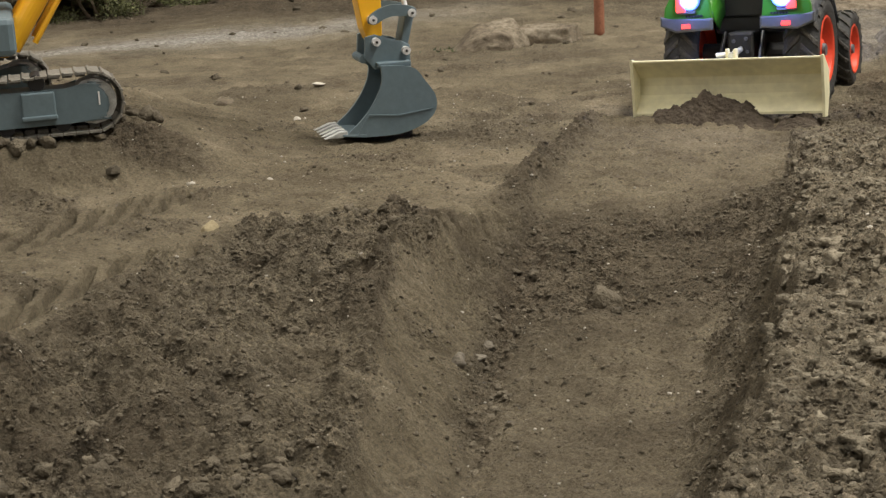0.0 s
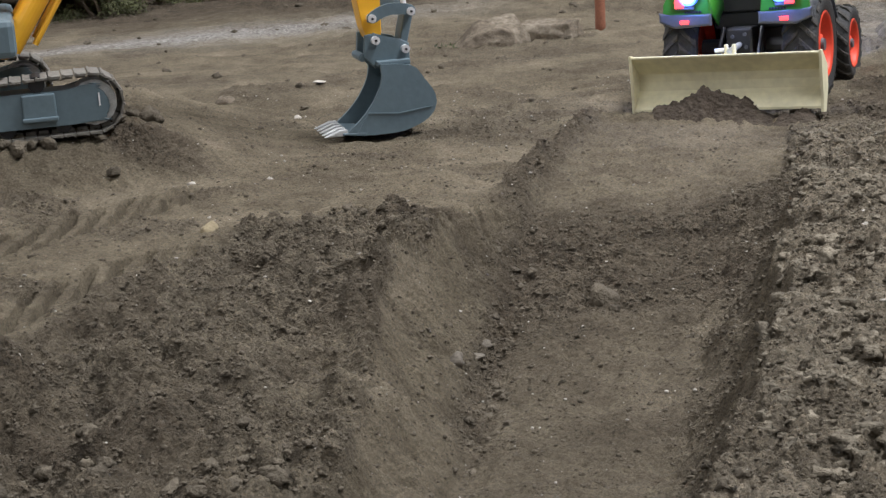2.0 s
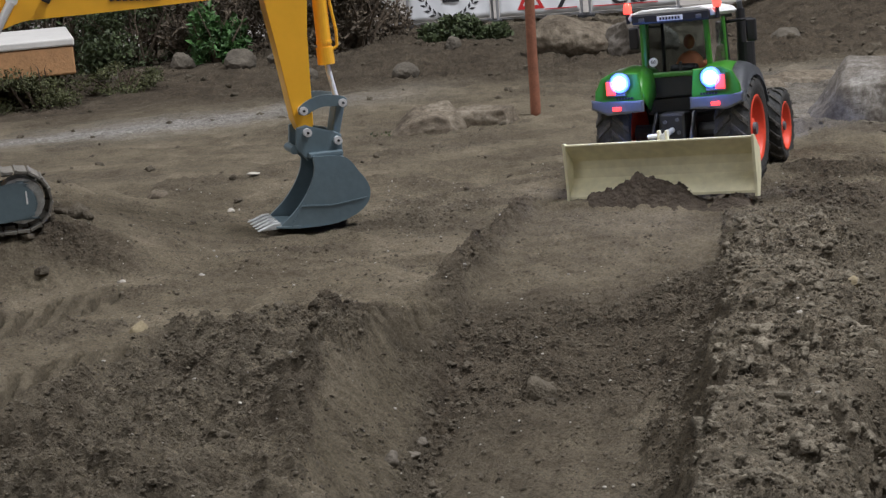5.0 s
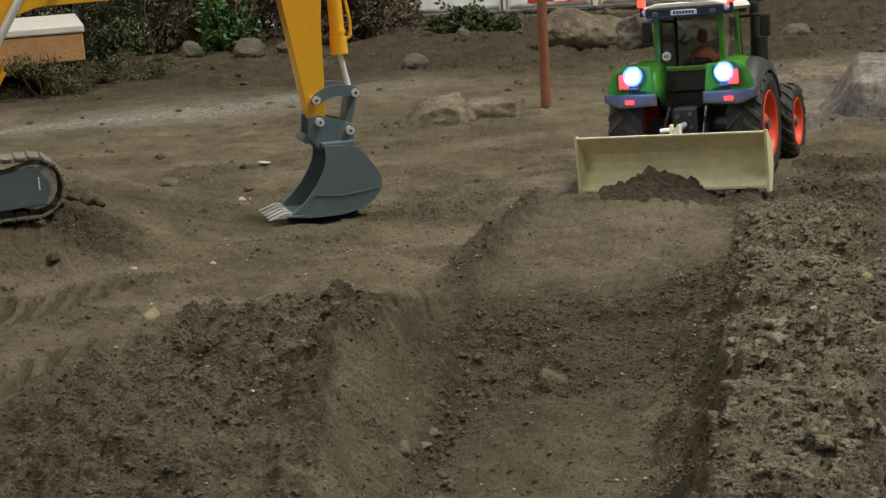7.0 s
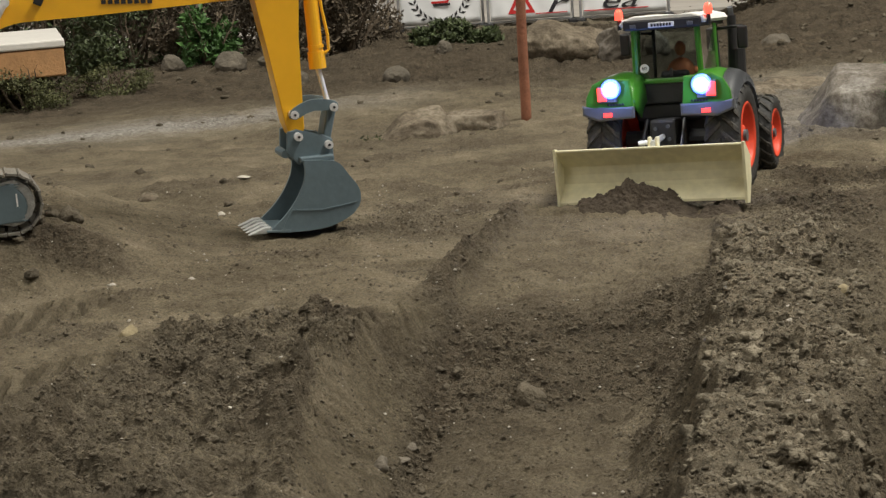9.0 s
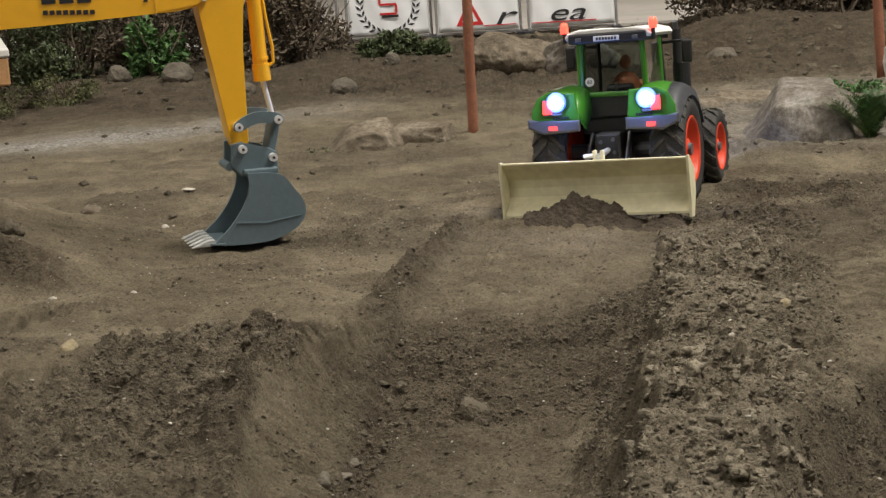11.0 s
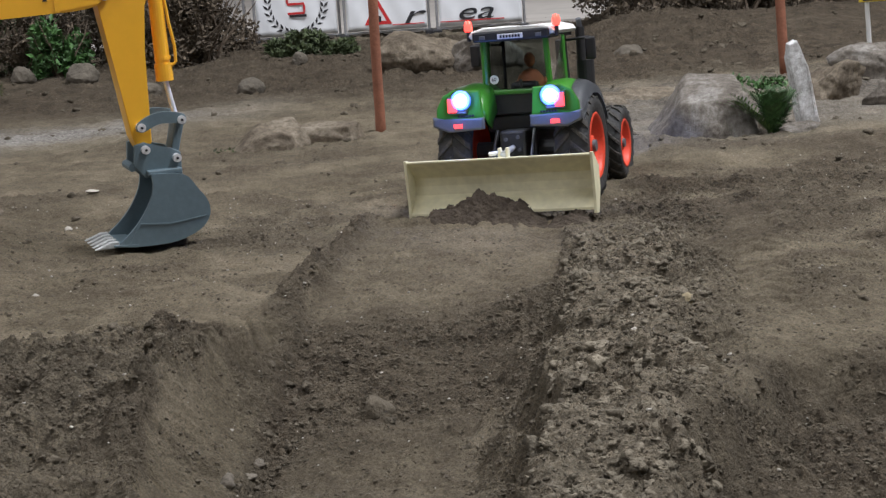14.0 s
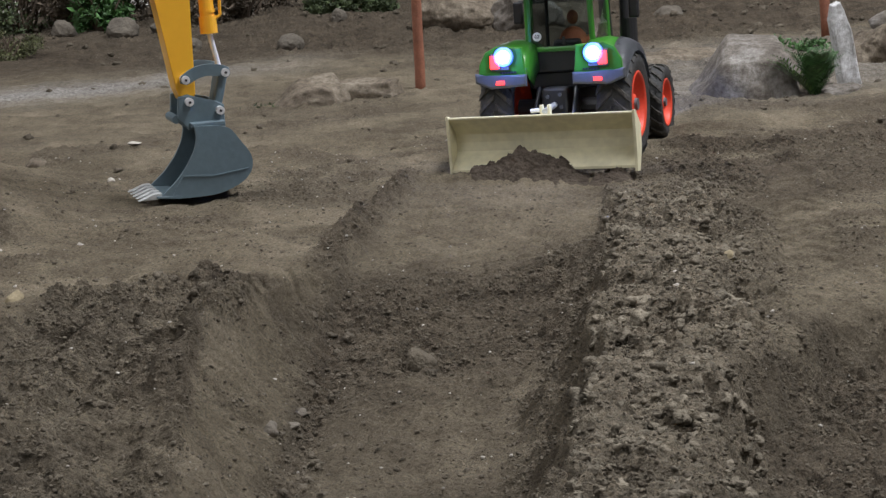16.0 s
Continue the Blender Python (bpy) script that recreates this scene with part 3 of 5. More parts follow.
def blob_mesh(seed, detail, rough):
    bm = bmesh.new()
    bmesh.ops.create_icosphere(bm, subdivisions=detail, radius=1.0)
    for v in bm.verts:
        n = noise.noise(v.co * 1.6 + Vector((seed * 3.7, seed, -seed))) * rough + noise.noise(v.co * 4.1 + Vector((seed, 5, seed * 2.2))) * rough * 0.7
        v.co *= 1 + n
    vs = np.array([v.co[:] for v in bm.verts])
    bm.verts.index_update()
    fs = np.array([[v.index for v in f.verts] for f in bm.faces])
    bm.free()
    return vs, fs


def scatter(name, pts, sizes, material, label, category, detail=1, rough=0.9, flat=0.75, sink=0.3):
    """Many small lumps lying on the ground, joined into one mesh."""
    bases = [blob_mesh(k + 1.5, detail, rough) for k in range(6)]
    z = lie(pts[:, 0], pts[:, 1])[0]
    vs, fs, off = [], [], 0
    for i, (p, s) in enumerate(zip(pts, sizes)):
        bv, bf = bases[i % 6]
        a, c = rng.random() * 6.283, rng.random() * 1.2 - 0.6
        ca, sa, cc, sc = math.cos(a), math.sin(a), math.cos(c), math.sin(c)
        q = bv * np.array([s * rng.uniform(0.8, 1.3), s * rng.uniform(0.8, 1.2), s * flat])
        q = np.stack([q[:, 0], q[:, 1] * cc - q[:, 2] * sc, q[:, 1] * sc + q[:, 2] * cc], 1)
        q = np.stack([q[:, 0] * ca - q[:, 1] * sa, q[:, 0] * sa + q[:, 1] * ca, q[:, 2]], 1)
        vs.append(q + np.array([p[0], p[1], z[i] + s * sink]))
        fs.append(bf + off)
        off += len(bv)
    vs, fs = np.concatenate(vs), np.concatenate(fs)
    me = bpy.data.meshes.new(name)
    me.vertices.add(len(vs))
    me.vertices.foreach_set("co", vs.ravel().astype(np.float32))
    me.loops.add(fs.size)
    me.loops.foreach_set("vertex_index", fs.ravel().astype(np.int32))
    me.polygons.add(len(fs))
    me.polygons.foreach_set("loop_start", np.arange(0, fs.size, 3, dtype=np.int32))
    me.update(calc_edges=True)
    me.materials.append(material)
    return tagged(new(name, me), label, category, kind="stuff")


def spread(n, x0, x1, y0, y1, keep):
    """Random places, kept with the chance that keep gives for looseness."""
    p = np.stack([rng.uniform(x0, x1, n), rng.uniform(y0, y1, n)], 1)
    _, loose, _, _, crust, pressed = lie(p[:, 0], p[:, 1], False)
    return p[rng.random(n) < keep(loose, p, crust) * (1 - pressed)]


def size_law(n, lo, hi, power=2.6):
    u = rng.random(n)
    a = 1 - power
    return (lo ** a + u * (hi ** a - lo ** a)) ** (1 / a)


p = spread(7000, -0.6, 0.55, 0.62, 1.7, lambda l, q, k: 0.01 + 0.4 * l * l)
scatter("soil_clods", p, size_law(len(p), 0.0013, 0.004, 3.0), CLOD, "loose dark brown clods of earth on the banks", "clods", 2, 1.3, sink=-0.4)
p = spread(5000, 0.04, 0.3, 0.66, 1.5, lambda l, q, k: 0.6 * (k > 0.25))
scatter("ridge_clods", p, size_law(len(p), 0.0018, 0.0062, 2.9), CRUST, "large broken clods of earth on the ridge", "clods", 2, 1.4, sink=-0.45)
p = spread(190000, -0.62, 0.6, 0.62, 1.75, lambda l, q, k: 0.05 + 0.5 * l)
scatter("soil_crumbs", p, size_law(len(p), 0.0007, 0.0022, 2.6), CLOD, "fine brown crumbs of earth strewn on the ground", "crumbs", 1, 0.9, sink=-0.1)
p = spread(70, -0.45, -0.17, 0.66, 0.86, lambda l, q, k: 0.9 + 0 * l)
scatter("bank_clods", p, size_law(len(p), 0.003, 0.0085, 2.2), CLOD, "rounded lumps of earth rolled to the foot of the bank", "clods", 2, 0.8, sink=0.2)
u = rng.random(60)
ly = 0.9 + 0.4 * u
p = np.stack([np.interp(ly, LEFT_Y, LEFT_X) + 0.012 + rng.normal(0, 0.012, 60), ly], 1)
scatter("crease_clods", p, size_law(60, 0.0016, 0.0052, 2.2), CLOD, "lumps of earth lying along the foot of the trench wall", "clods", 2, 0.9, sink=-0.2)
p = np.stack([rng.normal(-0.2, 0.013, 34), rng.normal(1.222, 0.016, 34)], 1)
scatter("hollow_clods", p, size_law(34, 0.0025, 0.006, 2.0), CLOD, "lumps of earth gathered in a hollow of the bank", "clods", 2, 0.8, sink=-0.25)
p = spread(1500, -0.6, 0.6, 0.62, 1.9, lambda l, q, k: 0.5 + 0 * l)
scatter("pale_grit", p, size_law(len(p), 0.0006, 0.0018, 2.8), PALE, "tiny pale stones strewn over the earth", "grit", 1, 0.5)
p = spread(3000, -1.6, 1.4, 1.75, 3.7, lambda l, q, k: 0.1 + 0.6 * l)
scatter("far_clods", p, size_law(len(p), 0.002, 0.009, 3.2), CLOD, "scattered brown clods on the far slopes", "clods", 2, 1.0, sink=0.1)
u = np.linspace(0, 1, 60)
p = np.stack([-0.66 + 0.2 * u + rng.normal(0, 0.01, 60), 1.42 + 0.072 * u + rng.normal(0, 0.03, 60)], 1)
scatter("track_rubble", p, size_law(60, 0.004, 0.011, 2.0), CLOD, "row of earth lumps pushed up beside the tracks", "clods", 2, 0.8)


# ---- the hall round the course ----
def slab(name, c, s, material, label, category):
    return tagged(part(name, box(bmesh.new(), c, s), material, None), label, category, kind="structure")


slab("floor", (0, 6.2, -0.03), (16.4, 4.4, 0.12), CONCRETE, "pale grey concrete floor of the hall", "floor")
slab("wall_north", (0, 8.3, 2.2), (16.4, 0.2, 5.0), WALL, "plain grey hall wall", "wall")
slab("wall_south", (0, -3.1, 2.2), (16.4, 0.2, 5.0), WALL, "plain grey hall wall", "wall")
slab("wall_west", (-8.1, 2.6, 2.2), (0.2, 11.2, 5.0), WALL, "plain grey hall wall", "wall")
slab("wall_east", (8.1, 2.6, 2.2), (0.2, 11.2, 5.0), WALL, "plain grey hall wall", "wall")
slab("ceiling", (0, 2.6, 4.75), (16.4, 11.6, 0.1), WALL, "plain grey hall ceiling", "ceiling")


# ---- stones ----
def boulder(name, c, size, seed, material, label, rz=0.0, rough=0.35, cuts=7, detail=5, sink=0.25, category="boulder", block=False):
    """A broken rock: a ball cut flat by several planes, then roughened."""
    bm = bmesh.new()
    bmesh.ops.create_icosphere(bm, subdivisions=detail, radius=1.0)
    r = random.Random(seed)
    planes = []
    for _ in range(cuts):
        d = Vector((r.uniform(-1, 1), r.uniform(-1, 1), r.uniform(-0.4, 1))).normalized()
        planes.append((d, r.uniform(0.55, 0.85)))
    if block:
        for d, k in (((1, 0, 0.25), 0.62), ((-1, -0.1, 0.75), 0.56), ((0, -1, 0.2), 0.5), ((0, 1, 0), 0.6), ((0, -0.2, 1), 0.52), ((0.7, -0.7, 0.1), 0.72)):
            planes.append(((Vector(d) + Vector((r.uniform(-0.2, 0.2), r.uniform(-0.2, 0.2), r.uniform(-0.15, 0.15)))).normalized(), k))
    for v in bm.verts:
        for d, k in planes:
            over = v.co.dot(d) - k
            if over > 0:
                v.co -= d * over * 0.93
        q = v.co * 1.7 + Vector((seed * 1.3, 0, 0))
        v.co += v.co.normalized() * (noise.noise(q) * rough * 0.35 + noise.noise(q * 3.2) * rough * 0.16 + noise.noise(q * 9) * rough * 0.06)
    bmesh.ops.scale(bm, vec=Vector(size) / 2 * 1.25, verts=bm.verts)
    ob = part(name, bm, material, None, smooth=True)
    ob.matrix_world = pose(c[0], c[1], c[2] + size[2] * (0.5 - sink), 0, 0, rz)
    return tagged(ob, label, category)


boulder("boulder", (0.388, 2.13, -0.03), (0.155, 0.14, 0.142), 4, ROCK, "large grey rock with pale broken faces", -8, cuts=4, rough=0.22, block=True)
boulder("boulder", (0.455, 2.13, -0.022), (0.05, 0.05, 0.045), 9, ROCK_BROWN, "brown wedge of rock leaning on a grey boulder", 20)
boulder("stone", (0.495, 2.10, -0.01), (0.062, 0.045, 0.03), 12, ROCK, "flat pale grey stone beside a small fern", 5, category="stone")
boulder("stone", (0.365, 2.52, -0.02), (0.16, 0.075, 0.058), 15, ROCK_BROWN, "long tan stone block at the road side", 6, cuts=2, category="stone", block=True)
boulder("stone", (0.28, 2.50, -0.02), (0.15, 0.07, 0.055), 18, ROCK_BROWN, "long grey stone block at the road side", -4, cuts=2, category="stone", block=True)
boulder("boulder", (-0.185, 2.30, -0.02), (0.115, 0.1, 0.074), 21, ROCK_BROWN, "brown rock half sunk in the earth", 10, cuts=6, block=True)
boulder("boulder", (-0.125, 2.33, -0.02), (0.135, 0.09, 0.07), 24, ROCK_BROWN, "flat brown rock half sunk in the earth", -12, cuts=6, block=True)
boulder("boulder", (0.03, 3.12, 0.02), (0.15, 0.12, 0.085), 27, ROCK_BROWN, "large brown boulder below the fence", 10)
boulder("boulder", (0.155, 3.06, 0.015), (0.11, 0.1, 0.075), 30, ROCK, "large grey boulder below the fence", -15)
boulder("boulder", (0.25, 3.1, 0.01), (0.09, 0.1, 0.06), 33, ROCK_BROWN, "brown boulder below the fence", 30)
boulder("boulder", (0.415, 3.1, 0.0), (0.06, 0.05, 0.045), 36, EARTH_STONE, "small brown rock on the far bank", 0)
boulder("boulder", (0.73, 2.58, -0.005), (0.13, 0.09, 0.075), 39, ROCK, "grey rock on the bank beside the white rod", 0)
boulder("boulder", (0.64, 2.46, -0.01), (0.1, 0.08, 0.075), 42, ROCK_BROWN, "dark brown rock behind the leaning slab", 25)
boulder("boulder", (0.69, 2.32, -0.01), (0.075, 0.05, 0.06), 44, ROCK, "grey broken rock on the bank", -25)
for k, (sx, sy) in enumerate([(-0.62, 3.22), (-0.545, 3.26), (-0.75, 3.3), (-0.275, 2.96), (-0.47, 3.05), (-0.88, 3.2), (-0.2, 3.2)]):
    boulder("stone", (sx, sy, height(sx, sy)), (0.05 - 0.004 * k, 0.04, 0.042 - 0.003 * k), 50 + k, EARTH_STONE, "rounded brown stone on the far slope", 30 * k, cuts=2, category="stone")


def small_stone(x, y, r, seed, material, label, flat=0.7, z=None):
    boulder("stone", (x, y, (height(x, y) if z is None else z)), (r * 2, r * 1.7, r * 2 * flat), seed, material, label, seed * 40, 0.5, 6, 3, 0.56, category="stone")


small_stone(-0.037, 1.195, 0.0125, 3, CLOD, "round tan stone half buried in the trench floor", 0.7, height(-0.037, 1.195) - 0.004)
small_stone(0.118, 0.973, 0.0045, 5, PALE, "pale pebble on the clod ridge")
small_stone(0.128, 0.958, 0.0055, 6, PEBBLE, "tan pebble on the clod ridge")
small_stone(-0.138, 1.075, 0.0065, 7, PEBBLE, "smooth brown stone at the foot of the trench wall")
small_stone(-0.122, 1.125, 0.0045, 8, PEBBLE, "small brown stone on the trench floor")
small_stone(-0.126, 1.1, 0.005, 10, PEBBLE, "flat tan stone in the trench wall", 0.4)
small_stone(-0.204, 1.09, 0.009, 11, CLOD, "flat brown lump at the brow of the bank", 0.55)
small_stone(-0.465, 1.83, 0.011, 13, ROCK_BROWN, "round dark stone on trodden earth")
small_stone(-0.37, 1.908, 0.0065, 14, PALE, "pale flat chip lying on the earth", 0.25)
small_stone(-0.365, 1.735, 0.004, 16, PALE, "white pebble lying on the earth")
small_stone(-0.335, 1.428, 0.004, 17, PALE, "white pebble lying in the rut")
small_stone(-0.405, 1.415, 0.0035, 19, PALE, "white pebble lying in the rut")
small_stone(-0.345, 1.235, 0.007, 20, OCHRE, "ochre lump of clay at the rim of the bank", 1.0)
small_stone(0.20, 1.21, 0.007, 22, OCHRE, "ochre lump of clay on the clod ridge", 0.8)
small_stone(0.145, 1.105, 0.003, 23, PALE, "white pebble on the clod ridge")
small_stone(0.255, 1.02, 0.004, 25, OCHRE, "ochre crumb of clay on the earth", 0.6)


# ---- stakes ----
def stake(name, foot, top, r, material, label, seg=14):
    bm = bmesh.new()
    a, b = Vector(foot), Vector(top)
    n = 14
    rings = []
    for i in range(n + 1):
        c = a.lerp(b, i / n) + Vector((noise.noise(a + Vector((0, 0, i * 0.5))), noise.noise(b + Vector((i * 0.5, 0, 0))), 0)) * r * 0.15
        rings.append([bm.verts.new(c + Vector((math.cos(2 * math.pi * k / seg), math.sin(2 * math.pi * k / seg), 0)) * r * (1 - 0.1 * i / n)) for k in range(seg)])
    for p0, p1 in zip(rings, rings[1:]):
        for k in range(seg):
            bm.faces.new((p0[k], p0[(k + 1) % seg], p1[(k + 1) % seg], p1[k]))
    bm.faces.new(rings[-1])
    bm.faces.new(rings[0][::-1])
    return tagged(part(name, bm, material, None, smooth=True), label, "post")


stake("wooden_post", (-0.04, 2.381, -0.02), (-0.036, 2.38, 0.36), 0.0075, RUST_POST, "thin red-brown wooden post stuck in the earth")
stake("wooden_post", (0.631, 2.742, -0.0), (0.612, 2.74, 0.40), 0.0085, RUST_POST, "thin red-brown wooden post stuck in the far bank")
rod_ob = stake("white_rod", (0.758, 2.68, 0.0), (0.749, 2.68, 0.165), 0.004, WHITE_ROOF, "thin white rod with a small yellow sign plate")
plate_ob = part("sign_plate", box(bmesh.new(), (0.760, 2.672, 0.1345), (0.046, 0.003, 0.036), None, 0.001), YELLOW_SIGN, rod_ob, "yellow sign plate with black marks")
part("sign_mark", box(bmesh.new(), (0.760, 2.6702, 0.1195), (0.034, 0.0008, 0.0025)), INK, plate_ob)
stake("dark_post", (0.81, 2.62, 0.0), (0.80, 2.62, 0.36), 0.009, TWIG, "dark wooden post stuck in the bank")

bm = bmesh.new()
plate(bm, [(-0.014, -0.01), (0.014, -0.01), (0.004, 0.075), (-0.008, 0.112), (-0.017, 0.108), (-0.022, 0.09)], -0.009, 0.009, 0.002)
bmesh.ops.subdivide_edges(bm, edges=bm.edges[:], cuts=3, use_grid_fill=True)
for v in bm.verts:
    v.co += Vector((noise.noise(v.co * 60), noise.noise(v.co * 60 + Vector((9, 0, 0))), noise.noise(v.co * 60 + Vector((0, 9, 0))))) * 0.0018
ob = part("stone_slab", bm, ROCK_PALE)
ob.matrix_world = pose(0.525, 2.15, 0.0, 0, -5, 10)
tagged(ob, "upright pale grey stone slab leaning beside a fern", "slab")


# ---- plants ----
def leaf_cloud(bm, n, centre, radii, size, seed, droop=0.0):
    """Small pointed leaves, folded along the middle, in an uneven cloud."""
    r = random.Random(seed)
    lumps = [(Vector((r.uniform(-0.7, 0.7) * radii[0], r.uniform(-0.7, 0.7) * radii[1], r.uniform(-0.8, 0.75) * radii[2])), r.uniform(0.25, 0.5)) for _ in range(14)]
    for _ in range(n):
        lc, lr = r.choice(lumps)
        d = Vector((r.gauss(0, 1), r.gauss(0, 1), r.gauss(0, 1))).normalized() * (r.random() ** 0.4)
        p = Vector(centre) + lc + Vector((d.x * radii[0], d.y * radii[1], d.z * radii[2])) * lr
        ax = Vector((r.gauss(0, 1), r.gauss(0, 1), r.gauss(0.3 - droop, 0.8))).normalized()
        side = ax.cross(Vector((r.gauss(0, 1), r.gauss(0, 1), r.gauss(0, 1)))).normalized()
        up = ax.cross(side)
        s = size * r.uniform(0.6, 1.4)
        a, b = bm.verts.new(p), bm.verts.new(p + ax * s)
        c, e = bm.verts.new(p + ax * s * 0.45 + side * s * 0.24 + up * s * 0.08), bm.verts.new(p + ax * s * 0.45 - side * s * 0.24 + up * s * 0.08)
        bm.faces.new((a, c, b))
        bm.faces.new((a, b, e))
    return bm


def shrub(x, y, r, h, leaves, material, label, seed, size=0.014):
    base = height(x, y) - 0.01 if y < 4.2 else 0.0
    e = empty("shrub", pose(x, y, base))
    bm = bmesh.new()
    q = random.Random(seed)
    for _ in range(12):
        p = Vector((q.uniform(-0.25, 0.25) * r, q.uniform(-0.25, 0.25) * r, 0))
        d = Vector((q.uniform(-0.9, 0.9), q.uniform(-0.7, 0.7), 1.2)).normalized()
        w = 0.004
        for k in range(5):
            nxt = p + d * h * 0.19
            rod(bm, p, nxt, w, w * 0.75, 5)
            if k > 0:
                side = (d + Vector((q.uniform(-1, 1), q.uniform(-1, 1), q.uniform(-0.2, 0.5)))).normalized()
                rod(bm, nxt, nxt + side * h * 0.16, w * 0.5, w * 0.15, 4)
            p, w = nxt, w * 0.75
            d = (d + Vector((q.uniform(-0.35, 0.35), q.uniform(-0.35, 0.35), q.uniform(-0.1, 0.2)))).normalized()
    part("brushwood", bm, TWIG, e)["kind"] = "stuff"
    part("crown", leaf_cloud(bmesh.new(), leaves, (0, 0, h * 0.48), (r, r * 0.8, h * 0.6), size, seed), material, e)["kind"] = "stuff"
    return tagged(e, label, "shrub", "shrubs along the edge of the course")


rs = random.Random(5)
for k, (sx, sy, sr, sh, kind) in enumerate([
        (-1.05, 3.5, 0.16, 0.2, 0), (-0.86, 3.42, 0.13, 0.18, 0), (-0.74, 3.42, 0.10, 0.17, 1), (-0.68, 3.34, 0.06, 0.13, 2), (-0.57, 3.46, 0.11, 0.17, 1),
        (-0.46, 3.42, 0.08, 0.16, 1), (-0.405, 3.44, 0.06, 0.17, 1), (-0.22, 3.40, 0.06, 0.05, 0), (-0.14, 3.42, 0.05, 0.035, 0), (-1.25, 3.45, 0.16, 0.2, 1),
        (0.5, 3.62, 0.12, 0.15, 1), (0.62, 3.66, 0.12, 0.16, 1), (0.74, 3.6, 0.12, 0.16, 1), (0.87, 3.64, 0.12, 0.16, 1), (1.0, 3.6, 0.13, 0.17, 1), (1.15, 3.6, 0.13, 0.17, 1), (1.3, 3.6, 0.14, 0.17, 1)]):
    m, lab, n = ((LEAF, "dense green shrub with small leaves", 4200), (LEAF_BROWN, "dark shrub with dry brown leaves and bare twigs", 4600), (LEAF_BRIGHT, "fresh green leafy shrub", 2000))[kind]
    shrub(sx, sy, sr, sh, n, m, lab, 70 + k, 0.017 if kind == 2 else 0.011)
for k in range(8):
    shrub(-1.3 + 0.125 * k, 3.68 + 0.04 * (k % 2), 0.12, 0.19, 3600, LEAF_BROWN, "dark dense shrub at the back of the hedge", 120 + k, 0.012)
for k in range(8):
    shrub(0.52 + 0.12 * k, 3.86 + 0.03 * (k % 2), 0.11, 0.17, 3600, LEAF_BROWN, "dark dense shrub at the back of the hedge", 140 + k, 0.012)
# low mat of greenery at the foot of the slope
shrub(-0.93, 2.93, 0.12, 0.085, 6000, LEAF_DRY, "low clump of dry yellow-green grass on the slope", 201, 0.006)
shrub(-0.80, 3.02, 0.08, 0.06, 3000, LEAF_DRY, "low clump of dry yellow-green grass on the slope", 202, 0.006)
shrub(0.5, 2.62, 0.05, 0.018, 700, LEAF_BRIGHT, "tuft of grass on the bank behind a boulder", 203, 0.008)
shrub(0.56, 2.6, 0.05, 0.018, 600, LEAF_BRIGHT, "tuft of grass on the bank behind a boulder", 204, 0.008)
shrub(-0.26, 2.29, 0.04, 0.006, 260, LEAF, "sparse weeds lying beside a brown rock", 205, 0.008)


def fern(x, y, z):
    e = empty("fern", pose(x, y, z))
    r = random.Random(31)
    for k in range(64):
        bm = bmesh.new()
        a = r.uniform(0, 6.283)
        reach, rise = r.uniform(0.012, 0.042), r.uniform(0.035, 0.074)
        if k < 9:
            a, reach, rise = math.pi + r.uniform(-0.4, 0.4), r.uniform(0.045, 0.08), r.uniform(0.045, 0.07)
        n, prev = 15, None
        for i in range(n + 1):
            t = i / n
            c = Vector((math.cos(a) * reach * t, math.sin(a) * reach * t, rise * (1.6 * t - 0.7 * t * t)))
            if prev is not None:
                along = (c - prev).normalized()
                side = Vector((-math.sin(a), math.cos(a), 0.15)).normalized()
                up = side.cross(along)
                w = 0.0007 * (1.1 - t)
                q = [bm.verts.new(v) for v in (prev - side * w, prev + side * w, c + side * w, c - side * w)]
                bm.faces.new(q)
                ln = 0.014 * math.sin(math.pi * min(1.0, 0.12 + 0.9 * t)) * r.uniform(0.8, 1.2)
                for h in (-1, 1):
                    tip = c + side * h * ln + along * ln * 0.55 - up * ln * 0.15
                    mid = c.lerp(tip, 0.45)
                    bm.faces.new([bm.verts.new(v) for v in (c, mid + along * 0.0013, tip, mid - along * 0.0013)])
            prev = c
        part("frond", bm, FROND if k < 9 else FROND_DARK, e)
    return tagged(e, "small green fern with arching fronds between stones", "fern")


fern(0.462, 2.08, -0.005)


# ---- wooden platform behind the excavator ----
e = empty("wooden_platform", pose(-1.165, 3.05, 0.0, 0, 0, 18))
part("side_board", box(bmesh.new(), (0, 0, 0.085), (0.5, 0.4, 0.05), None, 0.003), TIMBER, e)
part("top_board", box(bmesh.new(), (0, 0, 0.118), (0.506, 0.406, 0.014), None, 0.003), BOARD_TOP, e, "pale painted top board")
for bx in (-0.15, 0.15):
    part("bearer", box(bmesh.new(), (bx, 0.05, 0.028), (0.05, 0.25, 0.064), None, 0.003), TWIG, e, "dark timber bearer")
tagged(e, "low timber platform with a pale top", "platform")


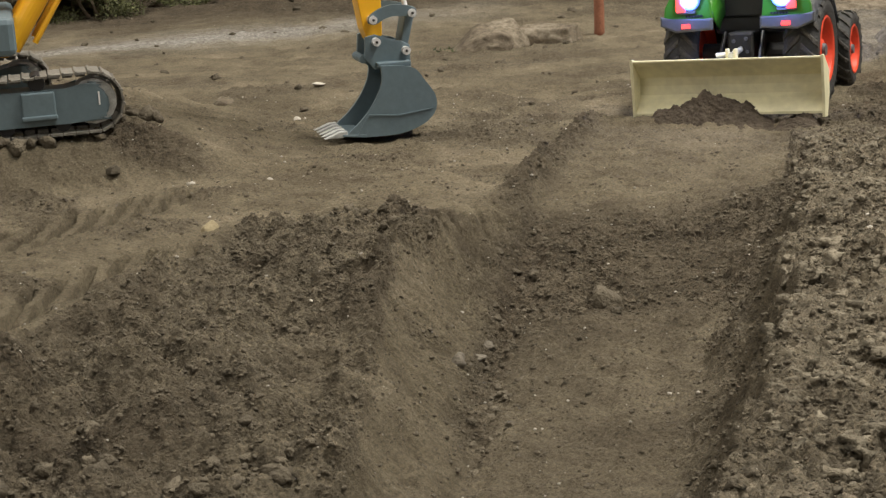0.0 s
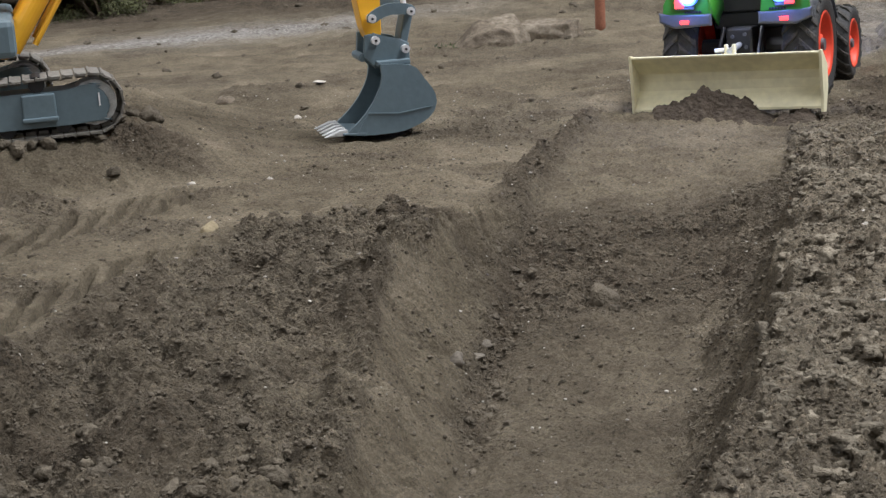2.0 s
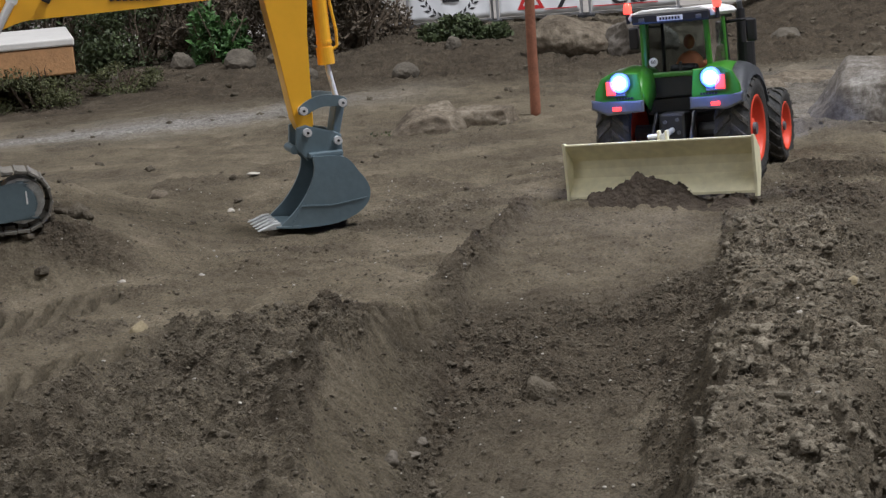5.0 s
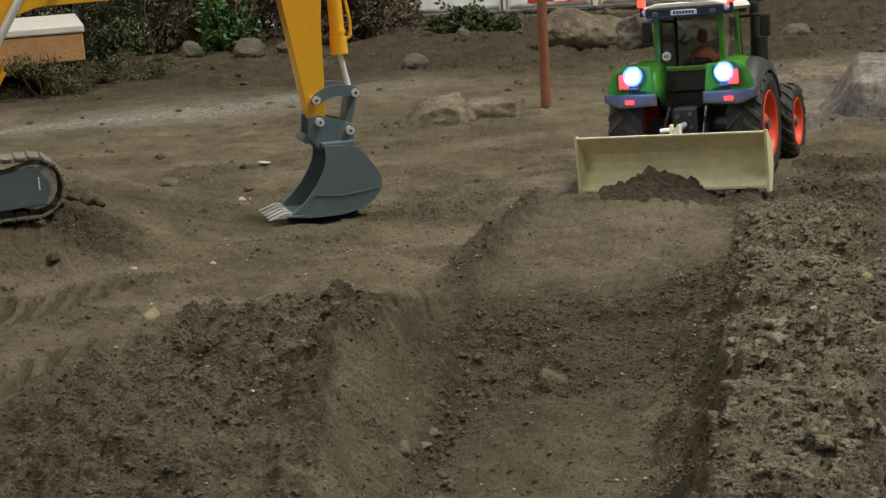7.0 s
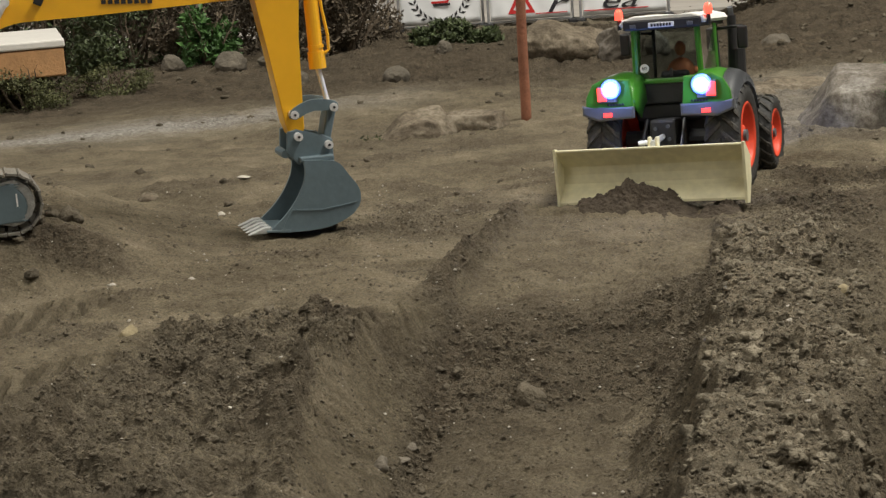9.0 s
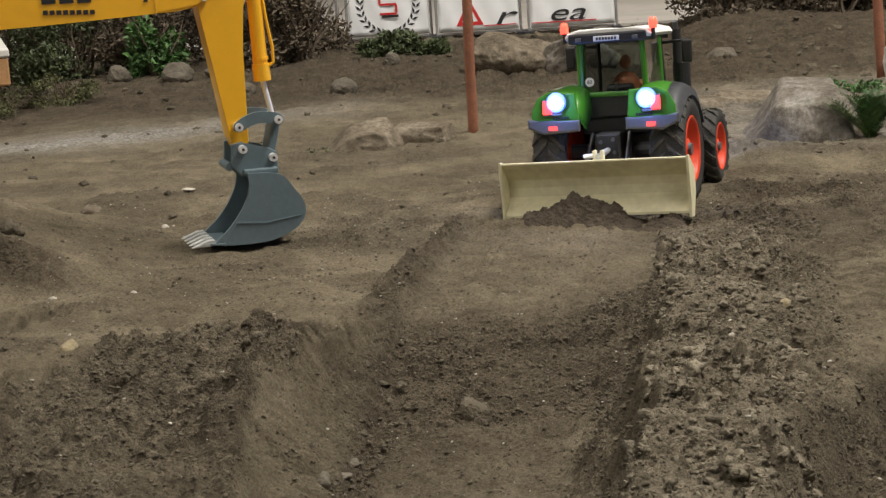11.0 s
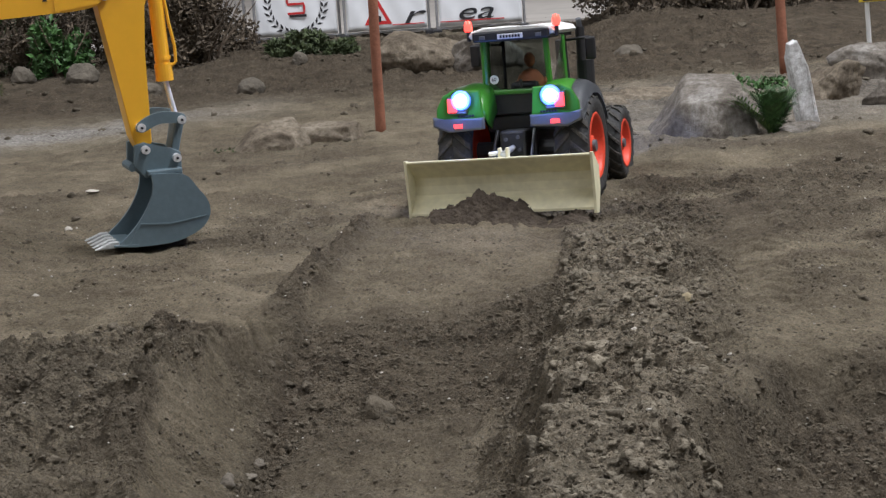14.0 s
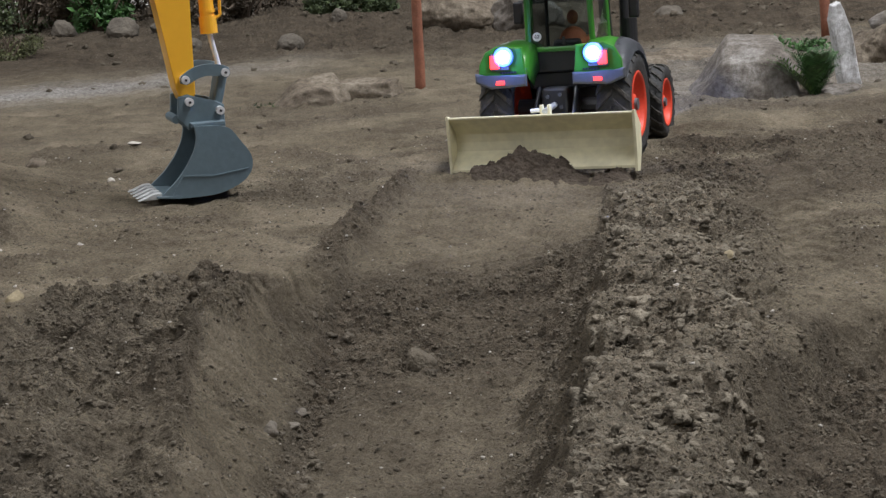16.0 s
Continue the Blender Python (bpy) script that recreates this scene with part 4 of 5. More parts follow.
# ---- fence with banners ----
def fence_panel(x, w, kind):
    e = empty("fence_panel", pose(x, 3.93 - 0.09 * x, 0.022))
    h = 0.16
    for dx in (-w / 2, w / 2):
        part("upright", rod(bmesh.new(), (dx, 0, 0), (dx, 0, h), 0.0032), GALV, e)
        bm = box(bmesh.new(), (dx, 0, 0.004), (0.02, 0.055, 0.014), None, 0.002)
        part("foot", bm, BLACK, e, "black rubber foot")
    for z in (0.012, h):
        part("rail", rod(bmesh.new(), (-w / 2, 0, z), (w / 2, 0, z), 0.0026), GALV, e)
    if kind == "mesh":
        for i in range(1, 22):
            part("wire", rod(bmesh.new(), (-w / 2 + w * i / 22, 0, 0.012), (-w / 2 + w * i / 22, 0, h), 0.0007, None, 5), GALV, e)
        for i in range(1, 7):
            part("wire", rod(bmesh.new(), (-w / 2, 0.001, h * i / 7), (w / 2, 0.001, h * i / 7), 0.0007, None, 5), GALV, e)
        return tagged(e, "galvanised wire mesh fence panel", "fence", "fence panels")
    bm = bmesh.new()
    nx, nz = 24, 10
    g = [[bm.verts.new((-w / 2 + 0.005 + (w - 0.01) * i / nx, -0.004 + 0.0012 * math.sin(i * 0.9 + j * 0.7), 0.016 + (h - 0.02) * j / nz)) for i in range(nx + 1)] for j in range(nz + 1)]
    for j in range(nz):
        for i in range(nx):
            bm.faces.new((g[j][i], g[j][i + 1], g[j + 1][i + 1], g[j + 1][i]))
    cloth = part("banner", bm, BANNER, e, "white printed banner", True)
    sol = cloth.modifiers.new("thick", "SOLIDIFY")
    sol.thickness = 0.001
    face = pose(0, -0.0065, 0, 90, 0, 0)
    if kind == "wreath":
        bm = bmesh.new()
        for side in (-1, 1):
            for k in range(13):
                a = math.radians(-86 + 13 * k)
                for out in (-1, 1):
                    c = Vector((side * math.cos(a), 0, math.sin(a))) * 0.066 + Vector((0, -0.0065, 0.088))
                    tang = Vector((-side * math.sin(a), 0, math.cos(a)))
                    nrm = Vector((side * math.cos(a), 0, math.sin(a)))
                    ax = (tang + nrm * 0.75 * out).normalized()
                    wd = Vector((-ax.z, 0, ax.x))
                    bm.faces.new([bm.verts.new(c), bm.verts.new(c + ax * 0.008 + wd * 0.003), bm.verts.new(c + ax * 0.017), bm.verts.new(c + ax * 0.008 - wd * 0.003)])
        part("wreath_print", bm, INK, e, "printed black laurel wreath")
        bm = bmesh.new()
        for z, sx in ((0.112, 0.04), (0.09, 0.04), (0.068, 0.04)):
            box(bm, (0, -0.0068, z), (sx, 0.0008, 0.005))
        box(bm, (-0.0195, -0.0068, 0.101), (0.005, 0.0008, 0.018))
        box(bm, (0.0195, -0.0068, 0.079), (0.005, 0.0008, 0.018))
        part("emblem_print", bm, RED_INK, e, "printed red emblem")
        part("script_print", box(bmesh.new(), (0.004, -0.0085, 0.062), (0.04, 0.0006, 0.006)), INK, e)
    if kind == "triangle":
        bm = bmesh.new()
        o = [Vector((-0.052, -0.0068, 0.03)), Vector((0.012, -0.0068, 0.03)), Vector((-0.02, -0.0068, 0.092))]
        c = sum(o, Vector()) / 3
        i_ = [c + (v - c) * 0.6 for v in o]
        vo, vi = [bm.verts.new(v) for v in o], [bm.verts.new(v) for v in i_]
        for k in range(3):
            bm.faces.new((vo[k], vo[(k + 1) % 3], vi[(k + 1) % 3], vi[k]))
        box(bm, (0.05, -0.0068, 0.0275), (0.075, 0.0006, 0.0022))
        part("triangle_print", bm, RED_INK, e, "printed red triangle and line")
        part("cap_print", box(bmesh.new(), (-0.019, -0.0068, 0.043), (0.012, 0.0006, 0.014)), INK, e)
        lettering("letter", "r", 0.062, pose(0.057, -0.0068, 0.047, 90, 0, 0) @ Matrix.Diagonal((1.9, 1, 1, 1)), INK, e, 0.0004, 0.3)
    if kind == "letters":
        lettering("letters", "ea", 0.056, pose(-0.015, -0.0068, 0.047, 90, 0, 0) @ Matrix.Diagonal((1.75, 1, 1, 1)), INK, e, 0.0004, 0.3)
        part("line_print", box(bmesh.new(), (-0.02, -0.0068, 0.0275), (0.15, 0.0006, 0.0022)), RED_INK, e)
    return tagged(e, "fence panel with a white printed banner", "fence", "fence panels")


fence_panel(-0.47, 0.2, "mesh")
fence_panel(-0.245, 0.2, "wreath")
fence_panel(-0.033, 0.198, "triangle")
fence_panel(0.187, 0.205, "letters")


# ---- excavator ----
EXC = empty("model_excavator", pose(-0.262, 1.645, 0.0, 0, 0, 20))
tagged(EXC, "yellow model excavator with a slate-grey bucket resting on the earth", "excavator")


def excavator(e):
    # bucket: two side cheeks, a curved shell and the teeth
    back = [(-0.003, 0.071), (0.029, 0.067), (0.042, 0.052), (0.051, 0.038), (0.052, 0.025), (0.045, 0.014), (0.031, 0.006), (0.011, 0.001), (-0.022, 0.001), (-0.042, 0.004)]
    mouth = [(-0.038, 0.008), (-0.026, 0.018), (-0.014, 0.032), (-0.005, 0.048), (-0.002, 0.06)]

    def curve(pts, n=4):
        out = []
        for i in range(len(pts) - 1):
            p0, p1, p2, p3 = pts[max(i - 1, 0)], pts[i], pts[i + 1], pts[min(i + 2, len(pts) - 1)]
            for k in range(n):
                t = k / n
                out.append(tuple(0.5 * (2 * b + (c - a) * t + (2 * a - 5 * b + 4 * c - d) * t * t + (3 * b - a - 3 * c + d) * t ** 3) for a, b, c, d in zip(p0, p1, p2, p3)))
        return out + [pts[-1]]

    bc, mc = curve(back), curve(mouth)
    bucket = part("bucket", plate(bmesh.new(), bc + mc, -0.034, -0.030), STEEL_GREY, e, "slate-grey digging bucket with bright worn teeth")
    part("cheek", plate(bmesh.new(), bc + mc, 0.030, 0.034), STEEL_GREY, bucket)
    bm = bmesh.new()
    cx = sum(p[0] for p in bc) / len(bc)
    cz = 0.035
    inner = [(x + (0.0 - x) * 0.05, z + (cz - z) * 0.05) for x, z in bc]
    for a, b, c, d in zip(bc, bc[1:], inner, inner[1:]):
        for lo, hi in (((a, b), (c, d)),):
            v = [bm.verts.new((p[0], y, p[1])) for p in (*lo, *hi[::-1]) for y in (-0.0302,)] + [bm.verts.new((p[0], 0.0302, p[1])) for p in (*lo, *hi[::-1])]
            for f in ((0, 1, 2, 3), (7, 6, 5, 4), (0, 4, 5, 1), (1, 5, 6, 2), (2, 6, 7, 3), (3, 7, 4, 0)):
                bm.faces.new([v[i] for i in f])
    part("shell", bm, STEEL_GREY, bucket)
    part("lip", plate(bmesh.new(), [(-0.046, 0.0035), (-0.022, 0.0005), (-0.022, 0.004), (-0.046, 0.0055)], -0.0345, 0.0345, 0.0005), STEEL_GREY, bucket)
    for k in range(5):
        y = -0.029 + 0.0145 * k
        part("tooth", plate(bmesh.new(), [(-0.064, 0.0025), (-0.046, 0.0022), (-0.040, 0.004), (-0.041, 0.0085), (-0.048, 0.0085)], y - 0.0038, y + 0.0038, 0.0008), WORN, bucket)
    # wear strip and bead on the cheek
    part("wear_strip", plate(bmesh.new(), [(-0.03, 0.0015), (-0.018, 0.0225), (0.012, 0.0195), (0.046, 0.0235), (0.048, 0.0245), (0.012, 0.0207), (-0.019, 0.0240), (-0.032, 0.002)], -0.0352, -0.034), STEEL_GREY, bucket)
    for y0, y1 in ((-0.021, -0.016), (0.016, 0.021)):
        part("ear", plate(bmesh.new(), [(-0.016, 0.078), (-0.014, 0.099), (-0.004, 0.101), (0.006, 0.096), (0.022, 0.093), (0.031, 0.088), (0.031, 0.066), (-0.006, 0.066)], y0, y1, 0.001), STEEL_GREY, bucket)
    part("top_plate", box(bmesh.new(), (0.012, 0, 0.071), (0.034, 0.062, 0.005), None, 0.001), STEEL_GREY, bucket)
    part("hook", rod(bmesh.new(), (-0.017, -0.018, 0.077), (-0.017, 0.018, 0.077), 0.0042), STEEL_GREY, bucket)
    # link and rocker
    for y0, y1 in ((-0.025, -0.0215), (0.0215, 0.025)):
        arc = [(-0.011, 0.113), (-0.009, 0.1205), (0.004, 0.1275), (0.018, 0.1295), (0.036, 0.126), (0.039, 0.120), (0.036, 0.115), (0.02, 0.1185), (0.006, 0.116), (-0.004, 0.111)]
        part("rocker", plate(bmesh.new(), curve(arc + arc[:1], 3)[:-1], y0, y1, 0.0008), STEEL_GREY, e)
    part("link", plate(bmesh.new(), [(0.021, 0.08), (0.029, 0.079), (0.040, 0.119), (0.031, 0.122)], -0.013, 0.013, 0.0015), STEEL_GREY, e)
    for u, z in ((-0.006, 0.116), (0.034, 0.120), (-0.004, 0.094), (0.026, 0.083)):
        pin = part("pin", rod(bmesh.new(), (u, -0.0275, z), (u, 0.0275, z), 0.0042, None, 18), CHROME, e, "bright steel pin")
        part("bolt", rod(bmesh.new(), (u, -0.0288, z), (u, -0.0274, z), 0.0014, None, 6), BLACK, pin)
    # stick
    part("stick", plate(bmesh.new(), [(-0.014, 0.106), (-0.010, 0.095), (0.001, 0.092), (0.005, 0.1), (0.007, 0.19), (0.0095, 0.232), (0.016, 0.246), (0.018, 0.30), (-0.004, 0.335), (-0.035, 0.300), (-0.036, 0.245), (-0.0245, 0.178)], -0.0145, 0.0145, 0.0012), YELLOW, e)
    # bucket cylinder with its hose
    cyl = part("bucket_cylinder", rod(bmesh.new(), (0.0265, 0, 0.165), (0.024, 0, 0.29), 0.0074, None, 20), YELLOW, e)
    bm = bmesh.new()
    rod(bm, (0.0268, 0, 0.1575), (0.0264, 0, 0.1745), 0.0088, None, 20)
    rod(bm, (0.0266, 0, 0.178), (0.02645, 0, 0.181), 0.0082, None, 20)
    part("gland", bm, YELLOW, cyl)
    part("piston_rod", rod(bmesh.new(), (0.034, 0, 0.121), (0.0268, 0, 0.159), 0.0028, None, 14), CHROME, cyl, "chrome piston rod")
    hose = [(0.034, -0.004, 0.172), (0.0385, -0.004, 0.175), (0.0388, -0.004, 0.19), (0.035, -0.004, 0.215), (0.0315, -0.004, 0.25), (0.031, -0.004, 0.29)]
    bm = bmesh.new()
    for a, b in zip(hose, hose[1:]):
        rod(bm, a, b, 0.0016, None, 8)
    part("pipe", bm, YELLOW, cyl)
    # boom
    low = [(-0.40, 0.165), (-0.34, 0.199), (-0.29, 0.219), (-0.264, 0.2275), (-0.238, 0.2288), (-0.18, 0.2295), (-0.077, 0.2325), (-0.053, 0.2335), (-0.034, 0.2375), (-0.018, 0.252)]
    high = [(-0.02, 0.272), (-0.06, 0.282), (-0.16, 0.296), (-0.26, 0.302), (-0.33, 0.285), (-0.42, 0.215)]
    boom = part("boom", plate(bmesh.new(), curve(low, 3) + curve(high, 3), -0.021, 0.021, 0.0015), YELLOW, e)
    part("weld_plate", plate(bmesh.new(), [(-0.076, 0.2335), (-0.034, 0.2385), (-0.02, 0.252), (-0.02, 0.27), (-0.076, 0.278)], -0.0222, -0.021), YELLOW, boom)
    bm = bmesh.new()
    for i in range(8):
        box(bm, (-0.179 + i * 0.0062, -0.0218, 0.2415 - 0.0004 * i), (0.0045, 0.0008, 0.0042))
    part("lettering_bar", bm, INK, boom, "row of black lettering marks")
    bm = bmesh.new()
    for i in range(3):
        box(bm, (-0.175 + i * 0.0165, -0.0218, 0.2535 - 0.0006 * i), (0.013, 0.0008, 0.0085), None, 0.0)
    part("number_bar", bm, INK, boom, "large black marking blocks")
    part("warning_mark", plate(bmesh.new(), [(-0.087, 0.2445), (-0.082, 0.2445), (-0.0845, 0.2485)], -0.0219, -0.021), INK, boom)
    part("boom_pin", rod(bmesh.new(), (-0.028, -0.0245, 0.244), (-0.028, 0.0245, 0.244), 0.003, None, 14), CHROME, e)
    part("boom_pin", rod(bmesh.new(), (-0.271, -0.034, 0.249), (-0.271, 0.034, 0.249), 0.0055, None, 16), CHROME, e)
    part("lamp_bracket", box(bmesh.new(), (-0.238, -0.024, 0.249), (0.008, 0.006, 0.012), Matrix.Rotation(0.5, 4, "Y"), 0.001), BLACK, boom)
    # boom cylinders
    for y in (-0.031, 0.031):
        c2 = part("boom_cylinder", rod(bmesh.new(), (-0.357, y, 0.12), (-0.309, y, 0.19), 0.011, None, 20), YELLOW, e)
        part("piston_rod", rod(bmesh.new(), (-0.309, y, 0.19), (-0.272, y, 0.247), 0.0042, None, 14), CHROME, c2, "chrome piston rod")
        part("cylinder_eye", rod(bmesh.new(), (-0.362, y - 0.007, 0.121), (-0.362, y + 0.007, 0.121), 0.0105, None, 20), YELLOW, c2)
        part("pipe", rod(bmesh.new(), (-0.333, y - 0.002, 0.122), (-0.3, y - 0.002, 0.172), 0.0028, None, 8), YELLOW, c2)
    # upper carriage, cab and undercarriage
    part("upper_frame", box(bmesh.new(), (-0.5, 0, 0.135), (0.3, 0.19, 0.035), None, 0.006), STEEL_GREY, e)
    part("engine_cover", box(bmesh.new(), (-0.57, 0.0, 0.20), (0.17, 0.19, 0.1), None, 0.01), YELLOW, e)
    cab = part("cab", box(bmesh.new(), (-0.43, 0.062, 0.22), (0.11, 0.066, 0.14), None, 0.012), YELLOW, e)
    part("cab_window", box(bmesh.new(), (-0.374, 0.062, 0.235), (0.004, 0.054, 0.09), None, 0.001), BLACK, cab)
    part("slew_ring", rod(bmesh.new(), (-0.5, 0, 0.085), (-0.5, 0, 0.12), 0.06, None, 32), BLACK, e)
    part("cross_member", box(bmesh.new(), (-0.5, 0, 0.075), (0.12, 0.16, 0.03), None, 0.004), STEEL_GREY, e)

    def track(yc, du, name):
        z0, z1, u1, u0 = 0.046, 0.1, -0.262 + du, -0.72 + du
        rr = (z1 - z0) / 2
        zc = (z0 + z1) / 2
        t = part("track_frame", plate(bmesh.new(), curve([(u0 + 0.02, zc + 0.014), (u1 - 0.05, zc + 0.014), (u1 - 0.03, zc + 0.0185), (u1 - 0.016, zc + 0.009), (u1 - 0.012, zc - 0.004), (u1 - 0.02, zc - 0.015), (u1 - 0.05, zc - 0.018), (u0 + 0.02, zc - 0.018)], 2), yc - 0.018, yc + 0.018, 0.002), STEEL_GREY, e)
        part("step_box", box(bmesh.new(), (u1 - 0.075, yc - 0.0195, zc), (0.03, 0.005, 0.026), None, 0.0015), STEEL_GREY, t)
        part("grab_rail", box(bmesh.new(), (u1 - 0.075, yc - 0.0225, zc - 0.01), (0.032, 0.004, 0.004), None, 0.001), STEEL_GREY, t)
        part("mark", box(bmesh.new(), (u1 - 0.021, yc - 0.0184, zc + 0.003), (0.0014, 0.0012, 0.012)), WHITE_ROOF, t)
        part("support_roller", rod(bmesh.new(), (u1 - 0.075, yc - 0.016, zc + 0.021), (u1 - 0.075, yc + 0.016, zc + 0.021), 0.0075, None, 16), BLACK, t)
        part("sprocket", rod(bmesh.new(), (u1 - rr + 0.001, yc - 0.014, zc), (u1 - rr + 0.001, yc + 0.014, zc), rr - 0.006, None, 14), WORN, t)
        for k in range(6):
            part("track_roller", rod(bmesh.new(), (u1 - 0.055 - 0.05 * k, yc - 0.013, z0 + 0.009), (u1 - 0.055 - 0.05 * k, yc + 0.013, z0 + 0.009), 0.0075, None, 14), BLACK, t)
        # one shoe, repeated round the loop
        bm = bmesh.new()
        box(bm, (0, 0, 0), (0.0108, 0.043, 0.002))
        box(bm, (-0.004, 0, 0.0012), (0.0018, 0.043, 0.0012))
        box(bm, (0, 0, -0.0025), (0.009, 0.014, 0.004))
        first = part("track_shoe", bm, SHOE, t)
        mesh = first.data
        bpy.data.objects.remove(first)
        straight = (u1 - rr) - (u0 + rr)
        loop = 2 * straight + 2 * math.pi * rr
        n = int(loop / 0.0116)
        for k in range(n):
            s = loop * k / n
            if s < straight:
                sag = -0.004 * math.sin(math.pi * min(1, s / straight)) * math.sin(math.pi * s / straight * 3) ** 2
                p, a = (u0 + rr + s, z1 + sag), 0.0
            elif s < straight + math.pi * rr:
                q = (s - straight) / rr
                p, a = (u1 - rr + rr * math.sin(q), zc + rr * math.cos(q)), q
            elif s < 2 * straight + math.pi * rr:
                p, a = (u1 - rr - (s - straight - math.pi * rr), z0), math.pi
            else:
                q = math.pi + (s - 2 * straight - math.pi * rr) / rr
                p, a = (u0 + rr + rr * math.sin(q), zc + rr * math.cos(q)), q
            sh = new("track_shoe", mesh)
            sh.parent = t
            sh.matrix_local = Matrix.Translation((p[0], yc, p[1])) @ Matrix.Rotation(a, 4, "Y")
    track(-0.095, 0.0, "near")
    track(0.085, -0.06, "far")


excavator(EXC)


# ---- tractor with rear blade ----
TRAC = empty("model_tractor", pose(0.1215, 1.724, -0.002, -3.5, -1.9, -19))
tagged(TRAC, "green model tractor, red rims, lit lamps, cream rear blade", "tractor")


def wheel(name, e, x, y, z, R, width, side, lugs):
    w = part(name, lathe(bmesh.new(), [(-width * 0.42, R * 0.62), (-width / 2, R * 0.78), (-width * 0.46, R * 0.91), (-width * 0.3, R * 0.945), (0, R * 0.955), (width * 0.3, R * 0.945), (width * 0.46, R * 0.91), (width / 2, R * 0.78), (width * 0.42, R * 0.62)], 48), RUBBER, e, "black ribbed tyre on a red rim", True)
    w.location = (x, y, z)
    # one lug for each hand, repeated round the tyre
    for hand in (-1, 1):
        bm = bmesh.new()
        rows = []
        for t in (0.0, 0.35, 0.7, 1.0):
            xx = hand * (width * 0.02 + t * width * 0.47)
            ang = -0.30 * t
            rad = R * (1.0 - 0.012 * t - 0.07 * max(0, t - 0.7) / 0.3)
            wd = 0.075
            base = R * 0.9
            rows.append([bm.verts.new((xx, r * math.sin(ang + a), r * math.cos(ang + a))) for r, a in ((base, -wd), (rad, -wd * 0.6), (rad, wd * 0.6), (base, wd))])
        for a, b in zip(rows, rows[1:]):
            for i in range(3):
                bm.faces.new((a[i], a[i + 1], b[i + 1], b[i]))
        bm.faces.new(rows[0])
        bm.faces.new(rows[-1][::-1])
        first = part("tread_lug", bm, TREAD, w)
        mesh = first.data
        bpy.data.objects.remove(first)
        for k in range(lugs):
            lug = new("tread_lug", mesh)
            lug.parent = w
            lug.matrix_local = Matrix.Rotation(2 * math.pi * (k + (0.5 if hand > 0 else 0)) / lugs, 4, "X")
    s = side
    rim = part("rim", lathe(bmesh.new(), [(s * width * 0.44, R * 0.63), (s * width * 0.47, R * 0.60), (s * width * 0.40, R * 0.56), (s * width * 0.2, R * 0.5), (s * width * 0.12, R * 0.42), (s * width * 0.2, R * 0.3), (s * width * 0.2, R * 0.2), (s * width * 0.32, R * 0.19), (s * width * 0.34, R * 0.05), (s * width * 0.34, 0.0001)], 32), RED_RIM, w, "red painted rim", True)
    part("rim_back", lathe(bmesh.new(), [(-s * width * 0.44, R * 0.63), (-s * width * 0.2, R * 0.5), (-s * width * 0.1, R * 0.2), (-s * width * 0.1, 0.0001)], 24), RED_RIM, w)
    part("hub", rod(bmesh.new(), (s * width * 0.25, 0, 0), (s * width * 0.42, 0, 0), R * 0.13, R * 0.11, 16), GREY_FENDER, w)
    return w


